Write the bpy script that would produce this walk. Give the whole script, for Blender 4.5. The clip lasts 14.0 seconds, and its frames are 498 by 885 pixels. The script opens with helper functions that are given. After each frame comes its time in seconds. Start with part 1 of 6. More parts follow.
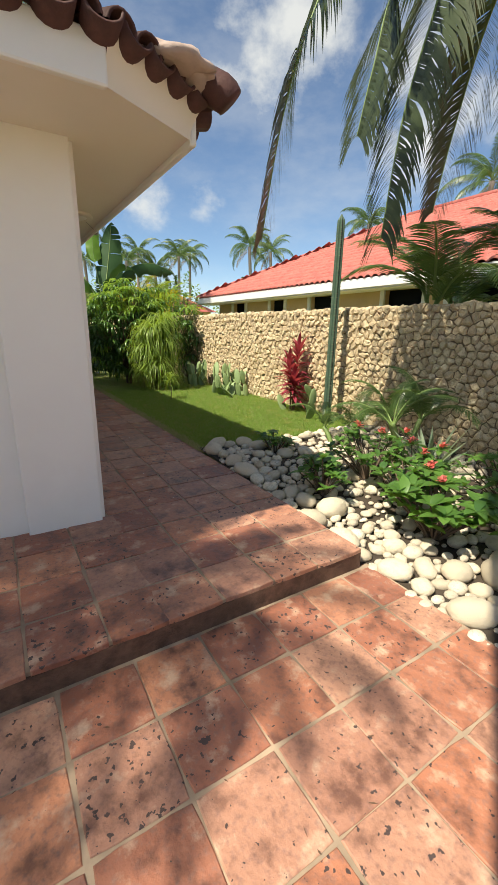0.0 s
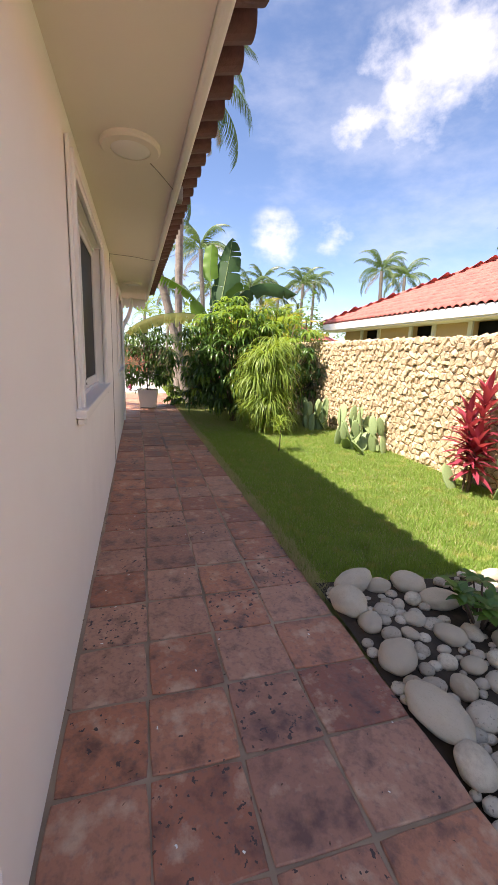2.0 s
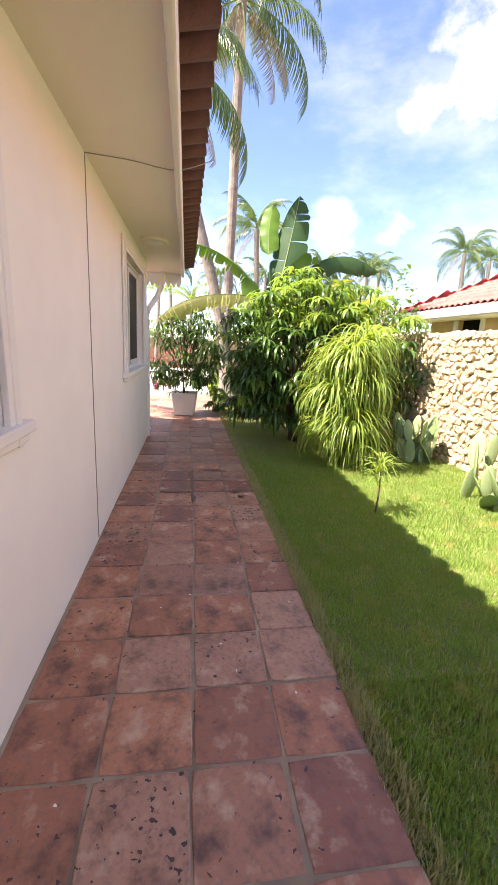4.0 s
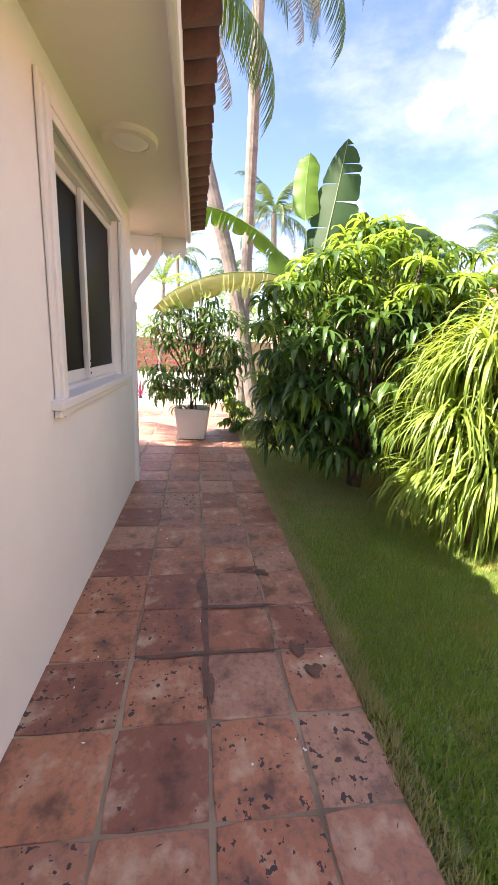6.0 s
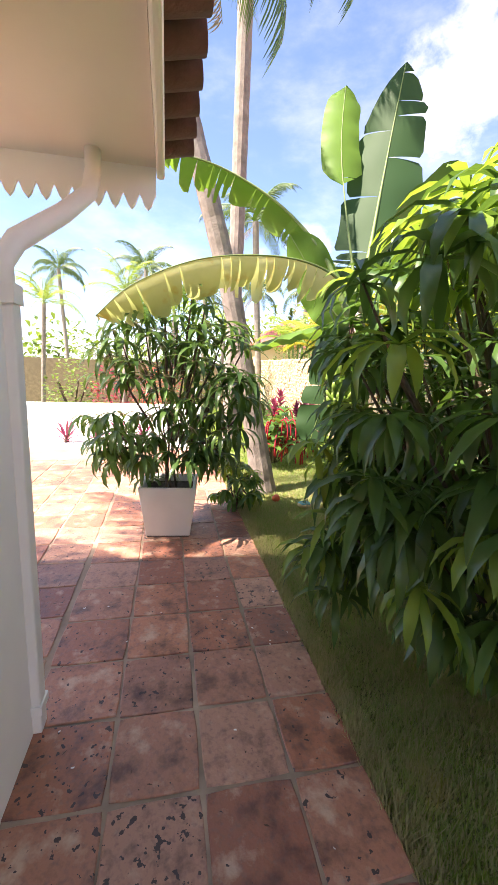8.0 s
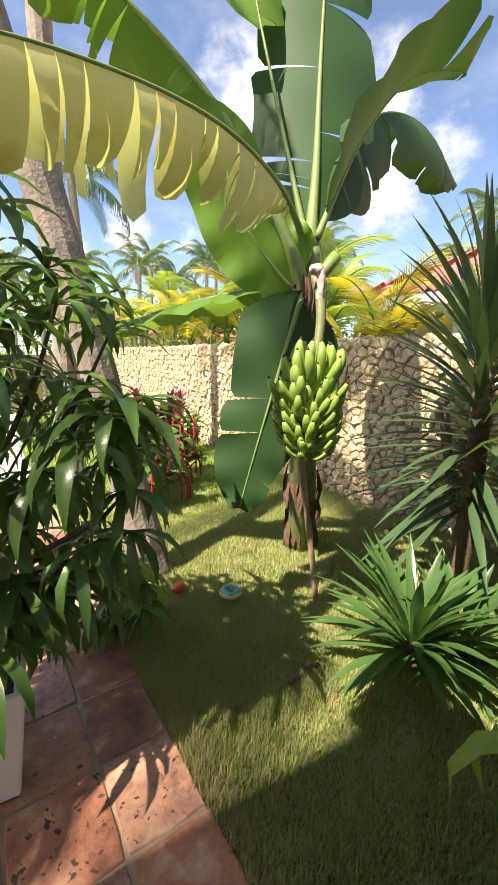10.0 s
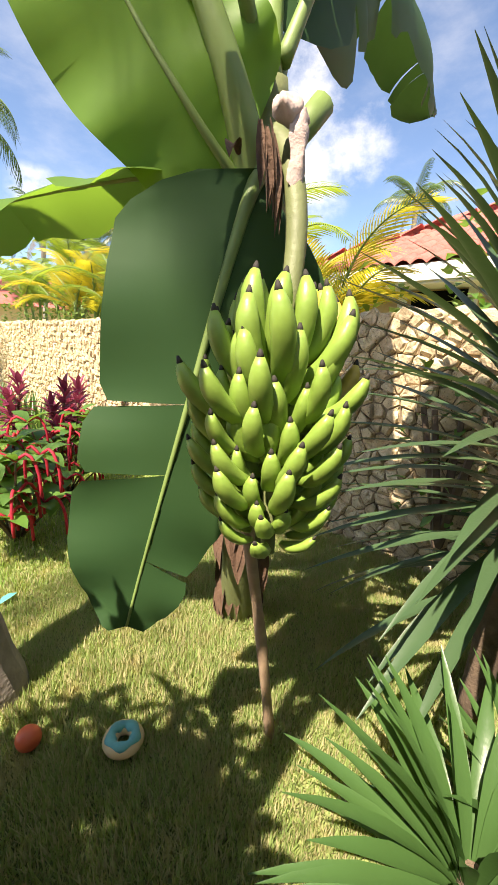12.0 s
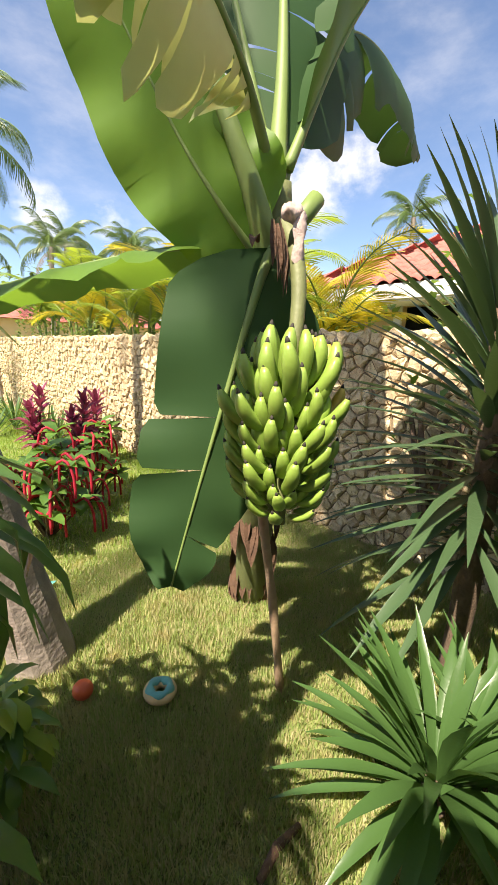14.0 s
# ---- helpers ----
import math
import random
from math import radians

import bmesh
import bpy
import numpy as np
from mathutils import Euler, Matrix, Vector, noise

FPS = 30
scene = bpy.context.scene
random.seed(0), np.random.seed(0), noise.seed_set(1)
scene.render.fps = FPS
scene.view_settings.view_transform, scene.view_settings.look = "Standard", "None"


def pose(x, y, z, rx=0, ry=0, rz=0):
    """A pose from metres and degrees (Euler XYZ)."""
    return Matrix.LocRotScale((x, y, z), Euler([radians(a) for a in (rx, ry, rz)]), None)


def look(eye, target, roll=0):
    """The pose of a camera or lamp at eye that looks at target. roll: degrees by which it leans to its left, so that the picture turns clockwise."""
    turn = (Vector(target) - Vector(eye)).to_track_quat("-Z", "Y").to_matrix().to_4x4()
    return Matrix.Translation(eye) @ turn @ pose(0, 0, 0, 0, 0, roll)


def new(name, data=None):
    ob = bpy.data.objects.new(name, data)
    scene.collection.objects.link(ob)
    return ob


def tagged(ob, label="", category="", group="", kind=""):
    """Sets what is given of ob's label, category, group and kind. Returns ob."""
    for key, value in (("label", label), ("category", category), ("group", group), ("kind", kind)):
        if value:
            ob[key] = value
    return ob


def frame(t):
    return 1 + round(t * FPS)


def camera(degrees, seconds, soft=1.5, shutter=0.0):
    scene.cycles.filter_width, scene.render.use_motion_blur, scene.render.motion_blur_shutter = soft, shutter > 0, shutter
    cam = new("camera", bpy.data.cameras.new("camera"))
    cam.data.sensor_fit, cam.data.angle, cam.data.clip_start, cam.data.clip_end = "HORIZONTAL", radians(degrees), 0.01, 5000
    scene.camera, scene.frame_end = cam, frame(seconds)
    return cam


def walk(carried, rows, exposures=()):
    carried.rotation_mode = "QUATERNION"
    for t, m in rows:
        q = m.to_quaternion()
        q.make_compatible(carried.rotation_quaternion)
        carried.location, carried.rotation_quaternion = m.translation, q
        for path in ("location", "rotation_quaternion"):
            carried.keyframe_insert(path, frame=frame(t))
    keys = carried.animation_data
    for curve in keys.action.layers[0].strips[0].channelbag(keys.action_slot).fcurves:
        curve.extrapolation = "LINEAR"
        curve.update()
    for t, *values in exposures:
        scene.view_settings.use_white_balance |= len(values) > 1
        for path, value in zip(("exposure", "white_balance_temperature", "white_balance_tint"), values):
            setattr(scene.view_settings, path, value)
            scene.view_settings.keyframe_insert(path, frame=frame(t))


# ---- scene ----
cam = camera(63.5, 14.0)
PATH = [
    (0, (-0.222, -0.526, 1.528), (0.798, 1.107, 0.987), 0.9),
    (0.5, (0.023, -0.069, 1.528), (0.973, 1.617, 1.024), 0.5),
    (1, (0.296, 0.494, 1.49), (1.135, 2.248, 1.023), 0.8),
    (1.5, (0.53, 1.125, 1.528), (1.224, 2.947, 1.084), 1.5),
    (2, (0.721, 1.878, 1.538), (1.267, 3.754, 1.113), 2.4),
    (2.5, (0.923, 2.55, 1.56), (1.338, 4.458, 1.131), 2.6),
    (3, (1.06, 3.199, 1.561), (1.378, 5.124, 1.122), 2.9),
    (3.2, (1.1, 3.466, 1.583), (1.396, 5.393, 1.135), 3.1),
    (5.3, (1.145, 5.962, 1.491), (1.5, 7.871, 1.013), 3.1),
    (5.5, (1.155, 6.189, 1.517), (1.481, 8.102, 1.033), 2.5),
    (6, (1.146, 6.874, 1.49), (1.413, 8.801, 1.026), 2.5),
    (6.5, (1.112, 7.537, 1.481), (1.338, 9.476, 1.047), 2.2),
    (7, (1.107, 8.178, 1.485), (1.321, 10.13, 1.104), 1.7),
    (7.2, (1.107, 8.429, 1.493), (1.319, 10.385, 1.135), 1.6),
    (9.3, (1.021, 11.082, 1.78), (1.849, 12.859, 1.382), 1.7),
    (9.5, (1.16, 11.222, 1.726), (2.002, 13.0, 1.366), 0.5),
    (10, (1.309, 11.66, 1.681), (2.413, 13.276, 1.268), 0.6),
    (10.5, (1.538, 11.987, 1.663), (2.84, 13.425, 1.176), 0.1),
    (11, (1.765, 12.265, 1.645), (3.153, 13.613, 1.137), 0.8),
    (11.5, (1.941, 12.51, 1.641), (3.352, 13.838, 1.147), 1.8),
    (12, (2.082, 12.628, 1.62), (3.456, 14.001, 1.145), 2.4),
    (12.5, (2.104, 12.664, 1.618), (3.431, 14.094, 1.178), 2.6),
    (13, (2.05, 12.644, 1.643), (3.353, 14.109, 1.244), 2.6),
    (13.5, (1.954, 12.535, 1.676), (3.284, 13.976, 1.283), 2.3),
    (14, (1.779, 12.393, 1.686), (3.15, 13.784, 1.254), 1.9),
]
walk(cam, [(t, look(eye, target, roll)) for t, eye, target, roll in PATH],
     ((0.0, 0.66, 7300, 5), (1.0, 0.92, 7300, 12), (1.5, 1.12, 7200, 17), (2.5, 1.6, 7100, 21), (5.5, 2.12, 7150, 24), (7.2, 2.2, 7200, 24), (9.3, 1.6, 7500, 16), (10.5, 1.5, 7700, 13), (12.5, 1.5, 7700, 13), (14.0, 1.4, 7700, 13)))

# ---- sky and sun ----
SUN_ELEV, SUN_AZ = 56.5, 257.5
world = bpy.data.worlds.new("sky")
scene.world = world
world.use_nodes = True
wn, wl = world.node_tree.nodes, world.node_tree.links
sky = wn.new("ShaderNodeTexSky")
sky.sky_type, sky.sun_disc = "NISHITA", False
sky.sun_elevation, sky.sun_rotation = radians(SUN_ELEV), radians(SUN_AZ)
sky.air_density, sky.dust_density, sky.ozone_density = 0.8, 0.35, 5.0
wc = wn.new("ShaderNodeTexCoord")


def sky_math(op, a, b=0.0, c=None):
    n = wn.new("ShaderNodeMath")
    n.operation = op
    for k, v in enumerate((a, b) if c is None else (a, b, c)):
        if hasattr(v, "is_output"):
            wl.new(v, n.inputs[k])
        else:
            n.inputs[k].default_value = v
    return n.outputs[0]


def sky_noise(scale, detail, rough, stretch):
    mp = wn.new("ShaderNodeMapping")
    mp.inputs["Scale"].default_value = stretch
    wl.new(wc.outputs["Generated"], mp.inputs[0])
    n = wn.new("ShaderNodeTexNoise")
    n.inputs["Scale"].default_value, n.inputs["Detail"].default_value, n.inputs["Roughness"].default_value = scale, detail, rough
    wl.new(mp.outputs[0], n.inputs["Vector"])
    return n.outputs[0]


def toward(v):
    n = wn.new("ShaderNodeVectorMath")
    n.operation = "DOT_PRODUCT"
    n.inputs[1].default_value = Vector(v).normalized()
    wl.new(wc.outputs["Generated"], n.inputs[0])
    return n.outputs["Value"]


def ramp01(v, lo, hi, top=1.0):
    n = wn.new("ShaderNodeMapRange")
    n.interpolation_type = "SMOOTHSTEP"
    n.inputs[1].default_value, n.inputs[2].default_value, n.inputs[4].default_value = lo, hi, top
    wl.new(v, n.inputs[0])
    return n.outputs[0]


# single cumulus clouds by direction and half width in degrees; scattered cloud over the rest of the sky
billow = sky_math("ADD", sky_math("MULTIPLY", sky_noise(5.5, 10, 0.62, (1, 1, 1.4)), 0.65), sky_math("MULTIPLY", sky_noise(17.0, 8, 0.6, (1, 1, 1.3)), 0.35))
mass = 0.0
for v, half in (((0.48, 0.74, 0.47), 8.5), ((0.43, 0.79, 0.45), 5.0), ((0.52, 0.69, 0.50), 8.0), ((0.31, 0.918, 0.25), 4.6), ((0.43, 0.866, 0.258), 4.0),
                ((0.70, 0.57, 0.46), 8.0), ((0.74, 0.60, 0.34), 7.0), ((0.77, 0.51, 0.39), 6.0), ((0.20, 0.95, 0.22), 3.5)):
    blob = sky_math("SUBTRACT", 1.0, sky_math("DIVIDE", sky_math("ARCCOSINE", sky_math("MINIMUM", toward(v), 0.99999)), radians(half)))
    mass = sky_math("MAXIMUM", blob, mass)
cumulus = ramp01(sky_math("ADD", mass, sky_math("MULTIPLY", sky_math("SUBTRACT", billow, 0.5), 4.2)), 0.0, 1.3, 0.9)
cumulus = sky_math("MULTIPLY", cumulus, ramp01(mass, 0.0, 0.45))
veil = ramp01(sky_noise(3.2, 7, 0.6, (1, 1, 2.2)), 0.42, 0.78, 0.30)
scattered = sky_math("MULTIPLY", ramp01(sky_noise(2.6, 8, 0.5, (1, 1, 1.9)), 0.5, 0.68), ramp01(toward((0.42, 0.85, 0.3)), 0.72, 0.4))
cover = sky_math("MAXIMUM", sky_math("MAXIMUM", cumulus, veil), scattered)
wmix = wn.new("ShaderNodeMix")
wmix.data_type = "RGBA"
wl.new(cover, wmix.inputs[0])
wl.new(sky.outputs[0], wmix.inputs[6])
wmix.inputs[7].default_value = (5.0, 5.2, 5.6, 1)
wl.new(wmix.outputs[2], wn["Background"].inputs[0])
wn["Background"].inputs[1].default_value = 0.108
sun = new("sun", bpy.data.lights.new("sun", "SUN"))
sun.data.energy, sun.data.angle, sun.data.color = 5.0, radians(0.6), (1.0, 0.95, 0.87)
az, el = radians(SUN_AZ), radians(SUN_ELEV)
sun.matrix_world = look(Vector((math.sin(az) * math.cos(el), math.cos(az) * math.cos(el), math.sin(el))) * 40, (0, 0, 0))


# ---- materials ----
def node_mat(name):
    m = bpy.data.materials.new(name)
    m.use_nodes = True
    nt = m.node_tree
    return m, nt, nt.nodes["Principled BSDF"]


def mixed(nt, fac, a, b):
    n = nt.nodes.new("ShaderNodeMix")
    n.data_type = "RGBA"
    for k, v in ((0, fac), (6, a), (7, b)):
        if hasattr(v, "is_output"):
            nt.links.new(v, n.inputs[k])
        else:
            n.inputs[k].default_value = v if k == 0 else (*v, 1)
    return n.outputs[2]


def noise_out(nt, scale, lo, hi, detail=4, kind="noise", space="Object", rough=0.55, stretch=(1, 1, 1)):
    tc = nt.nodes.new("ShaderNodeTexCoord")
    mp = nt.nodes.new("ShaderNodeMapping")
    mp.inputs["Scale"].default_value = stretch
    nt.links.new(tc.outputs[space], mp.inputs[0])
    if kind == "voronoi":
        n = nt.nodes.new("ShaderNodeTexVoronoi")
    else:
        n = nt.nodes.new("ShaderNodeTexNoise")
        n.inputs["Detail"].default_value, n.inputs["Roughness"].default_value = detail, rough
    n.inputs["Scale"].default_value = scale
    nt.links.new(mp.outputs[0], n.inputs["Vector"])
    r = nt.nodes.new("ShaderNodeMapRange")
    r.inputs[1].default_value, r.inputs[2].default_value = lo, hi
    nt.links.new(n.outputs[0], r.inputs[0])
    return r.outputs[0]


def bumped(nt, bsdf, height, strength, dist=0.01):
    b = nt.nodes.new("ShaderNodeBump")
    b.inputs["Strength"].default_value, b.inputs["Distance"].default_value = strength, dist
    nt.links.new(height, b.inputs["Height"])
    nt.links.new(b.outputs[0], bsdf.inputs["Normal"])


def rand_of(nt, island=False):
    if island:
        return nt.nodes.new("ShaderNodeNewGeometry").outputs["Random Per Island"]
    return nt.nodes.new("ShaderNodeObjectInfo").outputs["Random"]


def plain(name, color, rough=0.6, metal=0.0, scale=12.0, vary=0.25, bump=0.15, space="Object"):
    m, nt, b = node_mat(name)
    dark = tuple(c * (1 - vary) for c in color)
    col = mixed(nt, noise_out(nt, scale, 0.3, 0.7, space=space), color, dark)
    col = mixed(nt, noise_out(nt, scale * 0.13, 0.45, 0.75, space=space), col, tuple(c * (1 - vary * 0.6) for c in color))
    nt.links.new(col, b.inputs["Base Color"])
    b.inputs["Roughness"].default_value, b.inputs["Metallic"].default_value = rough, metal
    if bump:
        bumped(nt, b, noise_out(nt, scale * 5, 0, 1), bump)
    return m


def leafy(name, light, dark, rough=0.45, through_light=0.35, island=True, spots=None, relief=0.12):
    m, nt, b = node_mat(name)
    col = mixed(nt, rand_of(nt, island), light, dark)
    col = mixed(nt, noise_out(nt, 3.0, 0.35, 0.7), col, tuple((p + q) * 0.42 for p, q in zip(light, dark)))
    if spots:
        col = mixed(nt, noise_out(nt, 5.0, 0.56, 0.68), col, spots)
    nt.links.new(col, b.inputs["Base Color"])
    b.inputs["Roughness"].default_value = rough
    b.inputs["Specular IOR Level"].default_value = 0.5 if relief > 0.05 else 0.2
    bumped(nt, b, noise_out(nt, 40, 0, 1), relief)
    tr = nt.nodes.new("ShaderNodeBsdfTranslucent")
    nt.links.new(mixed(nt, 0.5, col, (min(1, light[0] * 2.4), min(1, light[1] * 2.2), light[2])), tr.inputs[0])
    mx = nt.nodes.new("ShaderNodeMixShader")
    mx.inputs[0].default_value = through_light
    nt.links.new(b.outputs[0], mx.inputs[1])
    nt.links.new(tr.outputs[0], mx.inputs[2])
    nt.links.new(mx.outputs[0], nt.nodes["Material Output"].inputs[0])
    return m


def tile_mat():
    m, nt, b = node_mat("saltillo tile")
    rnd = rand_of(nt)
    ramp = nt.nodes.new("ShaderNodeValToRGB")
    cr = ramp.color_ramp
    cr.elements[0].color, cr.elements[1].color = (0.47, 0.19, 0.105, 1), (0.50, 0.265, 0.175, 1)
    for p, c in ((0.25, (0.28, 0.105, 0.07, 1)), (0.5, (0.51, 0.215, 0.12, 1)), (0.75, (0.38, 0.185, 0.125, 1))):
        cr.elements.new(p).color = c
    nt.links.new(rnd, ramp.inputs[0])
    col = mixed(nt, noise_out(nt, 34, 0.50, 0.74, 5), ramp.outputs[0], (0.26, 0.14, 0.11))
    wmask = nt.nodes.new("ShaderNodeTexNoise")
    wmask.noise_dimensions = "4D"
    tc = nt.nodes.new("ShaderNodeTexCoord")
    nt.links.new(tc.outputs["Object"], wmask.inputs["Vector"])
    nt.links.new(rnd, wmask.inputs["W"])
    wmask.inputs["Scale"].default_value, wmask.inputs["Detail"].default_value = 6.5, 11
    wmask.inputs["Roughness"].default_value = 0.62
    mr = nt.nodes.new("ShaderNodeMapRange")
    mr.inputs[1].default_value, mr.inputs[2].default_value, mr.inputs[4].default_value = 0.54, 0.66, 0.62
    nt.links.new(wmask.outputs[0], mr.inputs[0])
    dk = nt.nodes.new("ShaderNodeMapRange")
    dk.inputs[1].default_value, dk.inputs[2].default_value, dk.inputs[4].default_value = 0.49, 0.35, 0.8
    nt.links.new(wmask.outputs[0], dk.inputs[0])
    col = mixed(nt, dk.outputs[0], col, (0.115, 0.054, 0.04))
    col = mixed(nt, mr.outputs[0], col, (0.66, 0.48, 0.34))
    # pits: small dark holes, many on some tiles, few on others
    vo = nt.nodes.new("ShaderNodeTexNoise")
    vo.noise_dimensions = "4D"
    vo.inputs["Scale"].default_value, vo.inputs["Detail"].default_value = 31, 3.0
    nt.links.new(tc.outputs["Object"], vo.inputs["Vector"])
    mul = nt.nodes.new("ShaderNodeMath")
    mul.operation, mul.inputs[1].default_value = "MULTIPLY", 37.0
    nt.links.new(rnd, mul.inputs[0])
    nt.links.new(mul.outputs[0], vo.inputs["W"])
    lim = nt.nodes.new("ShaderNodeMapRange")
    lim.inputs[1].default_value, lim.inputs[2].default_value, lim.inputs[3].default_value, lim.inputs[4].default_value = 0, 1, 0.27, 0.392
    frac = nt.nodes.new("ShaderNodeMath")
    frac.operation = "FRACT"
    nt.links.new(mul.outputs[0], frac.inputs[0])
    nt.links.new(frac.outputs[0], lim.inputs[0])
    less = nt.nodes.new("ShaderNodeMath")
    less.operation = "LESS_THAN"
    nt.links.new(vo.outputs[0], less.inputs[0])
    nt.links.new(lim.outputs[0], less.inputs[1])
    col = mixed(nt, less.outputs[0], col, (0.07, 0.045, 0.04))
    nt.links.new(col, b.inputs["Base Color"])
    gloss = nt.nodes.new("ShaderNodeMapRange")
    gloss.inputs[1].default_value, gloss.inputs[2].default_value, gloss.inputs[3].default_value, gloss.inputs[4].default_value = 0.35, 0.65, 0.36, 0.68
    nt.links.new(wmask.outputs[0], gloss.inputs[0])
    nt.links.new(gloss.outputs[0], b.inputs["Roughness"])
    bumped(nt, b, noise_out(nt, 22, 0.2, 0.8, 6), 0.45, 0.01)
    return m


def stone_mat(name, a, b_, c, island=False, scale=9.0, pit=0.45):
    m, nt, b = node_mat(name)
    col = mixed(nt, rand_of(nt, island), a, b_)
    col = mixed(nt, noise_out(nt, scale, 0.45, 0.7, 8, rough=0.65), col, c)
    col = mixed(nt, noise_out(nt, scale * 9, 0.58, 0.72, 3), col, tuple(v * pit for v in c))
    nt.links.new(col, b.inputs["Base Color"])
    b.inputs["Roughness"].default_value = 0.85
    bumped(nt, b, noise_out(nt, scale * 5, 0.2, 0.8, 8, rough=0.7), 0.6, 0.015)
    return m


M_plaster = plain("white plaster", (0.88, 0.855, 0.81), 0.8, scale=3.0, vary=0.05, bump=0.12)
M_soffit = plain("soffit paint", (0.80, 0.745, 0.66), 0.85, scale=2.0, vary=0.05, bump=0.08)
M_trim = plain("white trim paint", (0.82, 0.80, 0.77), 0.55, scale=4.0, vary=0.04, bump=0.05)
M_alu = plain("white window frame", (0.74, 0.73, 0.70), 0.35, 0.0, scale=6, vary=0.06, bump=0.0)
M_glass, _nt, _b = node_mat("dark window glass")
_b.inputs["Base Color"].default_value, _b.inputs["Roughness"].default_value = (0.010, 0.010, 0.010, 1), 0.3
_b.inputs["Specular IOR Level"].default_value = 0.025
M_curtain = plain("dark curtain", (0.035, 0.028, 0.022), 0.9, scale=20, vary=0.5)
M_room = plain("room wall", (0.25, 0.22, 0.19), 0.9)
M_tile = tile_mat()
M_mortar = plain("mortar", (0.50, 0.37, 0.26), 0.9, scale=3.0, vary=0.65, bump=0.5)
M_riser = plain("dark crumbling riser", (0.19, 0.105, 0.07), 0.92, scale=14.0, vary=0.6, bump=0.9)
M_soil = plain("dark soil", (0.075, 0.055, 0.038), 0.95, scale=9.0, vary=0.5, bump=0.8)
M_wallstone = stone_mat("coral stone", (0.70, 0.58, 0.38), (0.54, 0.42, 0.27), (0.42, 0.31, 0.19), True)
M_wallstone_p = stone_mat("coral stone piece", (0.70, 0.58, 0.38), (0.54, 0.42, 0.27), (0.42, 0.31, 0.19), False)
M_wallmortar = plain("wall mortar", (0.27, 0.205, 0.13), 0.95, scale=8.0, vary=0.4, bump=0.7)
M_river = stone_mat("river stone", (0.82, 0.73, 0.57), (0.52, 0.44, 0.33), (0.62, 0.53, 0.39), False, 2.4, 0.82)
M_pebble = stone_mat("pebble", (0.74, 0.66, 0.53), (0.42, 0.36, 0.28), (0.56, 0.48, 0.37), True, 8.0)
M_oldtile = plain("weathered roof tile", (0.10, 0.036, 0.03), 0.75, scale=7.0, vary=0.6, bump=0.5)
M_roofmortar = plain("roof mortar", (0.50, 0.38, 0.33), 0.9, scale=8, vary=0.3, bump=0.5)
M_redtile = stone_mat("red roof tile", (0.50, 0.135, 0.11), (0.40, 0.095, 0.08), (0.44, 0.17, 0.135), True, 4.0)
M_cream = plain("cream wall", (0.66, 0.46, 0.26), 0.85, scale=2.0, vary=0.12)
M_palebark = plain("palm bark", (0.32, 0.275, 0.235), 0.9, scale=9.0, vary=0.45, bump=0.8)
M_bark = plain("brown bark", (0.16, 0.11, 0.075), 0.9, scale=14.0, vary=0.5, bump=0.8)
M_stick = plain("peeled stick", (0.42, 0.29, 0.19), 0.7, scale=20.0, vary=0.3, bump=0.3)
M_grass = leafy("grass blades", (0.30, 0.42, 0.10), (0.10, 0.22, 0.03), 0.6, 0.35, spots=(0.36, 0.33, 0.10))
M_grasspale = leafy("pale grass blades", (0.34, 0.42, 0.16), (0.17, 0.27, 0.075), 0.6, 0.35, spots=(0.42, 0.36, 0.18))
M_lawn = plain("lawn thatch", (0.26, 0.30, 0.105), 0.95, scale=9.0, vary=0.4, bump=0.6)
M_drygrass = leafy("dry grass blades", (0.52, 0.47, 0.27), (0.33, 0.30, 0.15), 0.7, 0.3)
M_mango = leafy("mango leaf", (0.10, 0.20, 0.045), (0.04, 0.095, 0.025), 0.32, 0.25)
M_mangonew = leafy("young mango leaf", (0.24, 0.36, 0.06), (0.14, 0.26, 0.04), 0.35, 0.35)
M_pony = leafy("grassy leaf", (0.30, 0.40, 0.07), (0.14, 0.24, 0.05), 0.45, 0.35)
# two tones of one leaf: darkened for shaded leaves, brightened for lit ones
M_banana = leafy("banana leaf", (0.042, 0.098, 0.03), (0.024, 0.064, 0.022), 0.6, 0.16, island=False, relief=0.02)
M_bananalit = leafy("lit banana leaf", (0.15, 0.28, 0.05), (0.09, 0.19, 0.035), 0.45, 0.42, island=False, relief=0.02)
M_bananayel = leafy("yellowing banana leaf", (0.55, 0.53, 0.28), (0.40, 0.46, 0.20), 0.6, 0.3, island=True, spots=(0.42, 0.27, 0.08))
M_midrib = plain("banana midrib", (0.17, 0.25, 0.07), 0.55, scale=10, vary=0.2, bump=0.1)
M_stem = plain("banana stem", (0.185, 0.21, 0.085), 0.6, scale=7, vary=0.45, bump=0.3)
M_dry = plain("dry leaf sheath", (0.17, 0.095, 0.06), 0.9, scale=14, vary=0.55, bump=0.6)
M_bract = plain("dried pink bract", (0.60, 0.46, 0.42), 0.8, scale=14, vary=0.3, bump=0.4)
M_fruit = plain("green banana skin", (0.25, 0.39, 0.07), 0.42, scale=14, vary=0.35, bump=0.08)
M_ripe = plain("ripening banana skin", (0.58, 0.42, 0.06), 0.5, scale=14, vary=0.5, bump=0.08)
M_tip = plain("black fruit tip", (0.03, 0.025, 0.02), 0.8)
M_palm = leafy("palm leaflet", (0.10, 0.17, 0.045), (0.045, 0.085, 0.025), 0.38, 0.25)
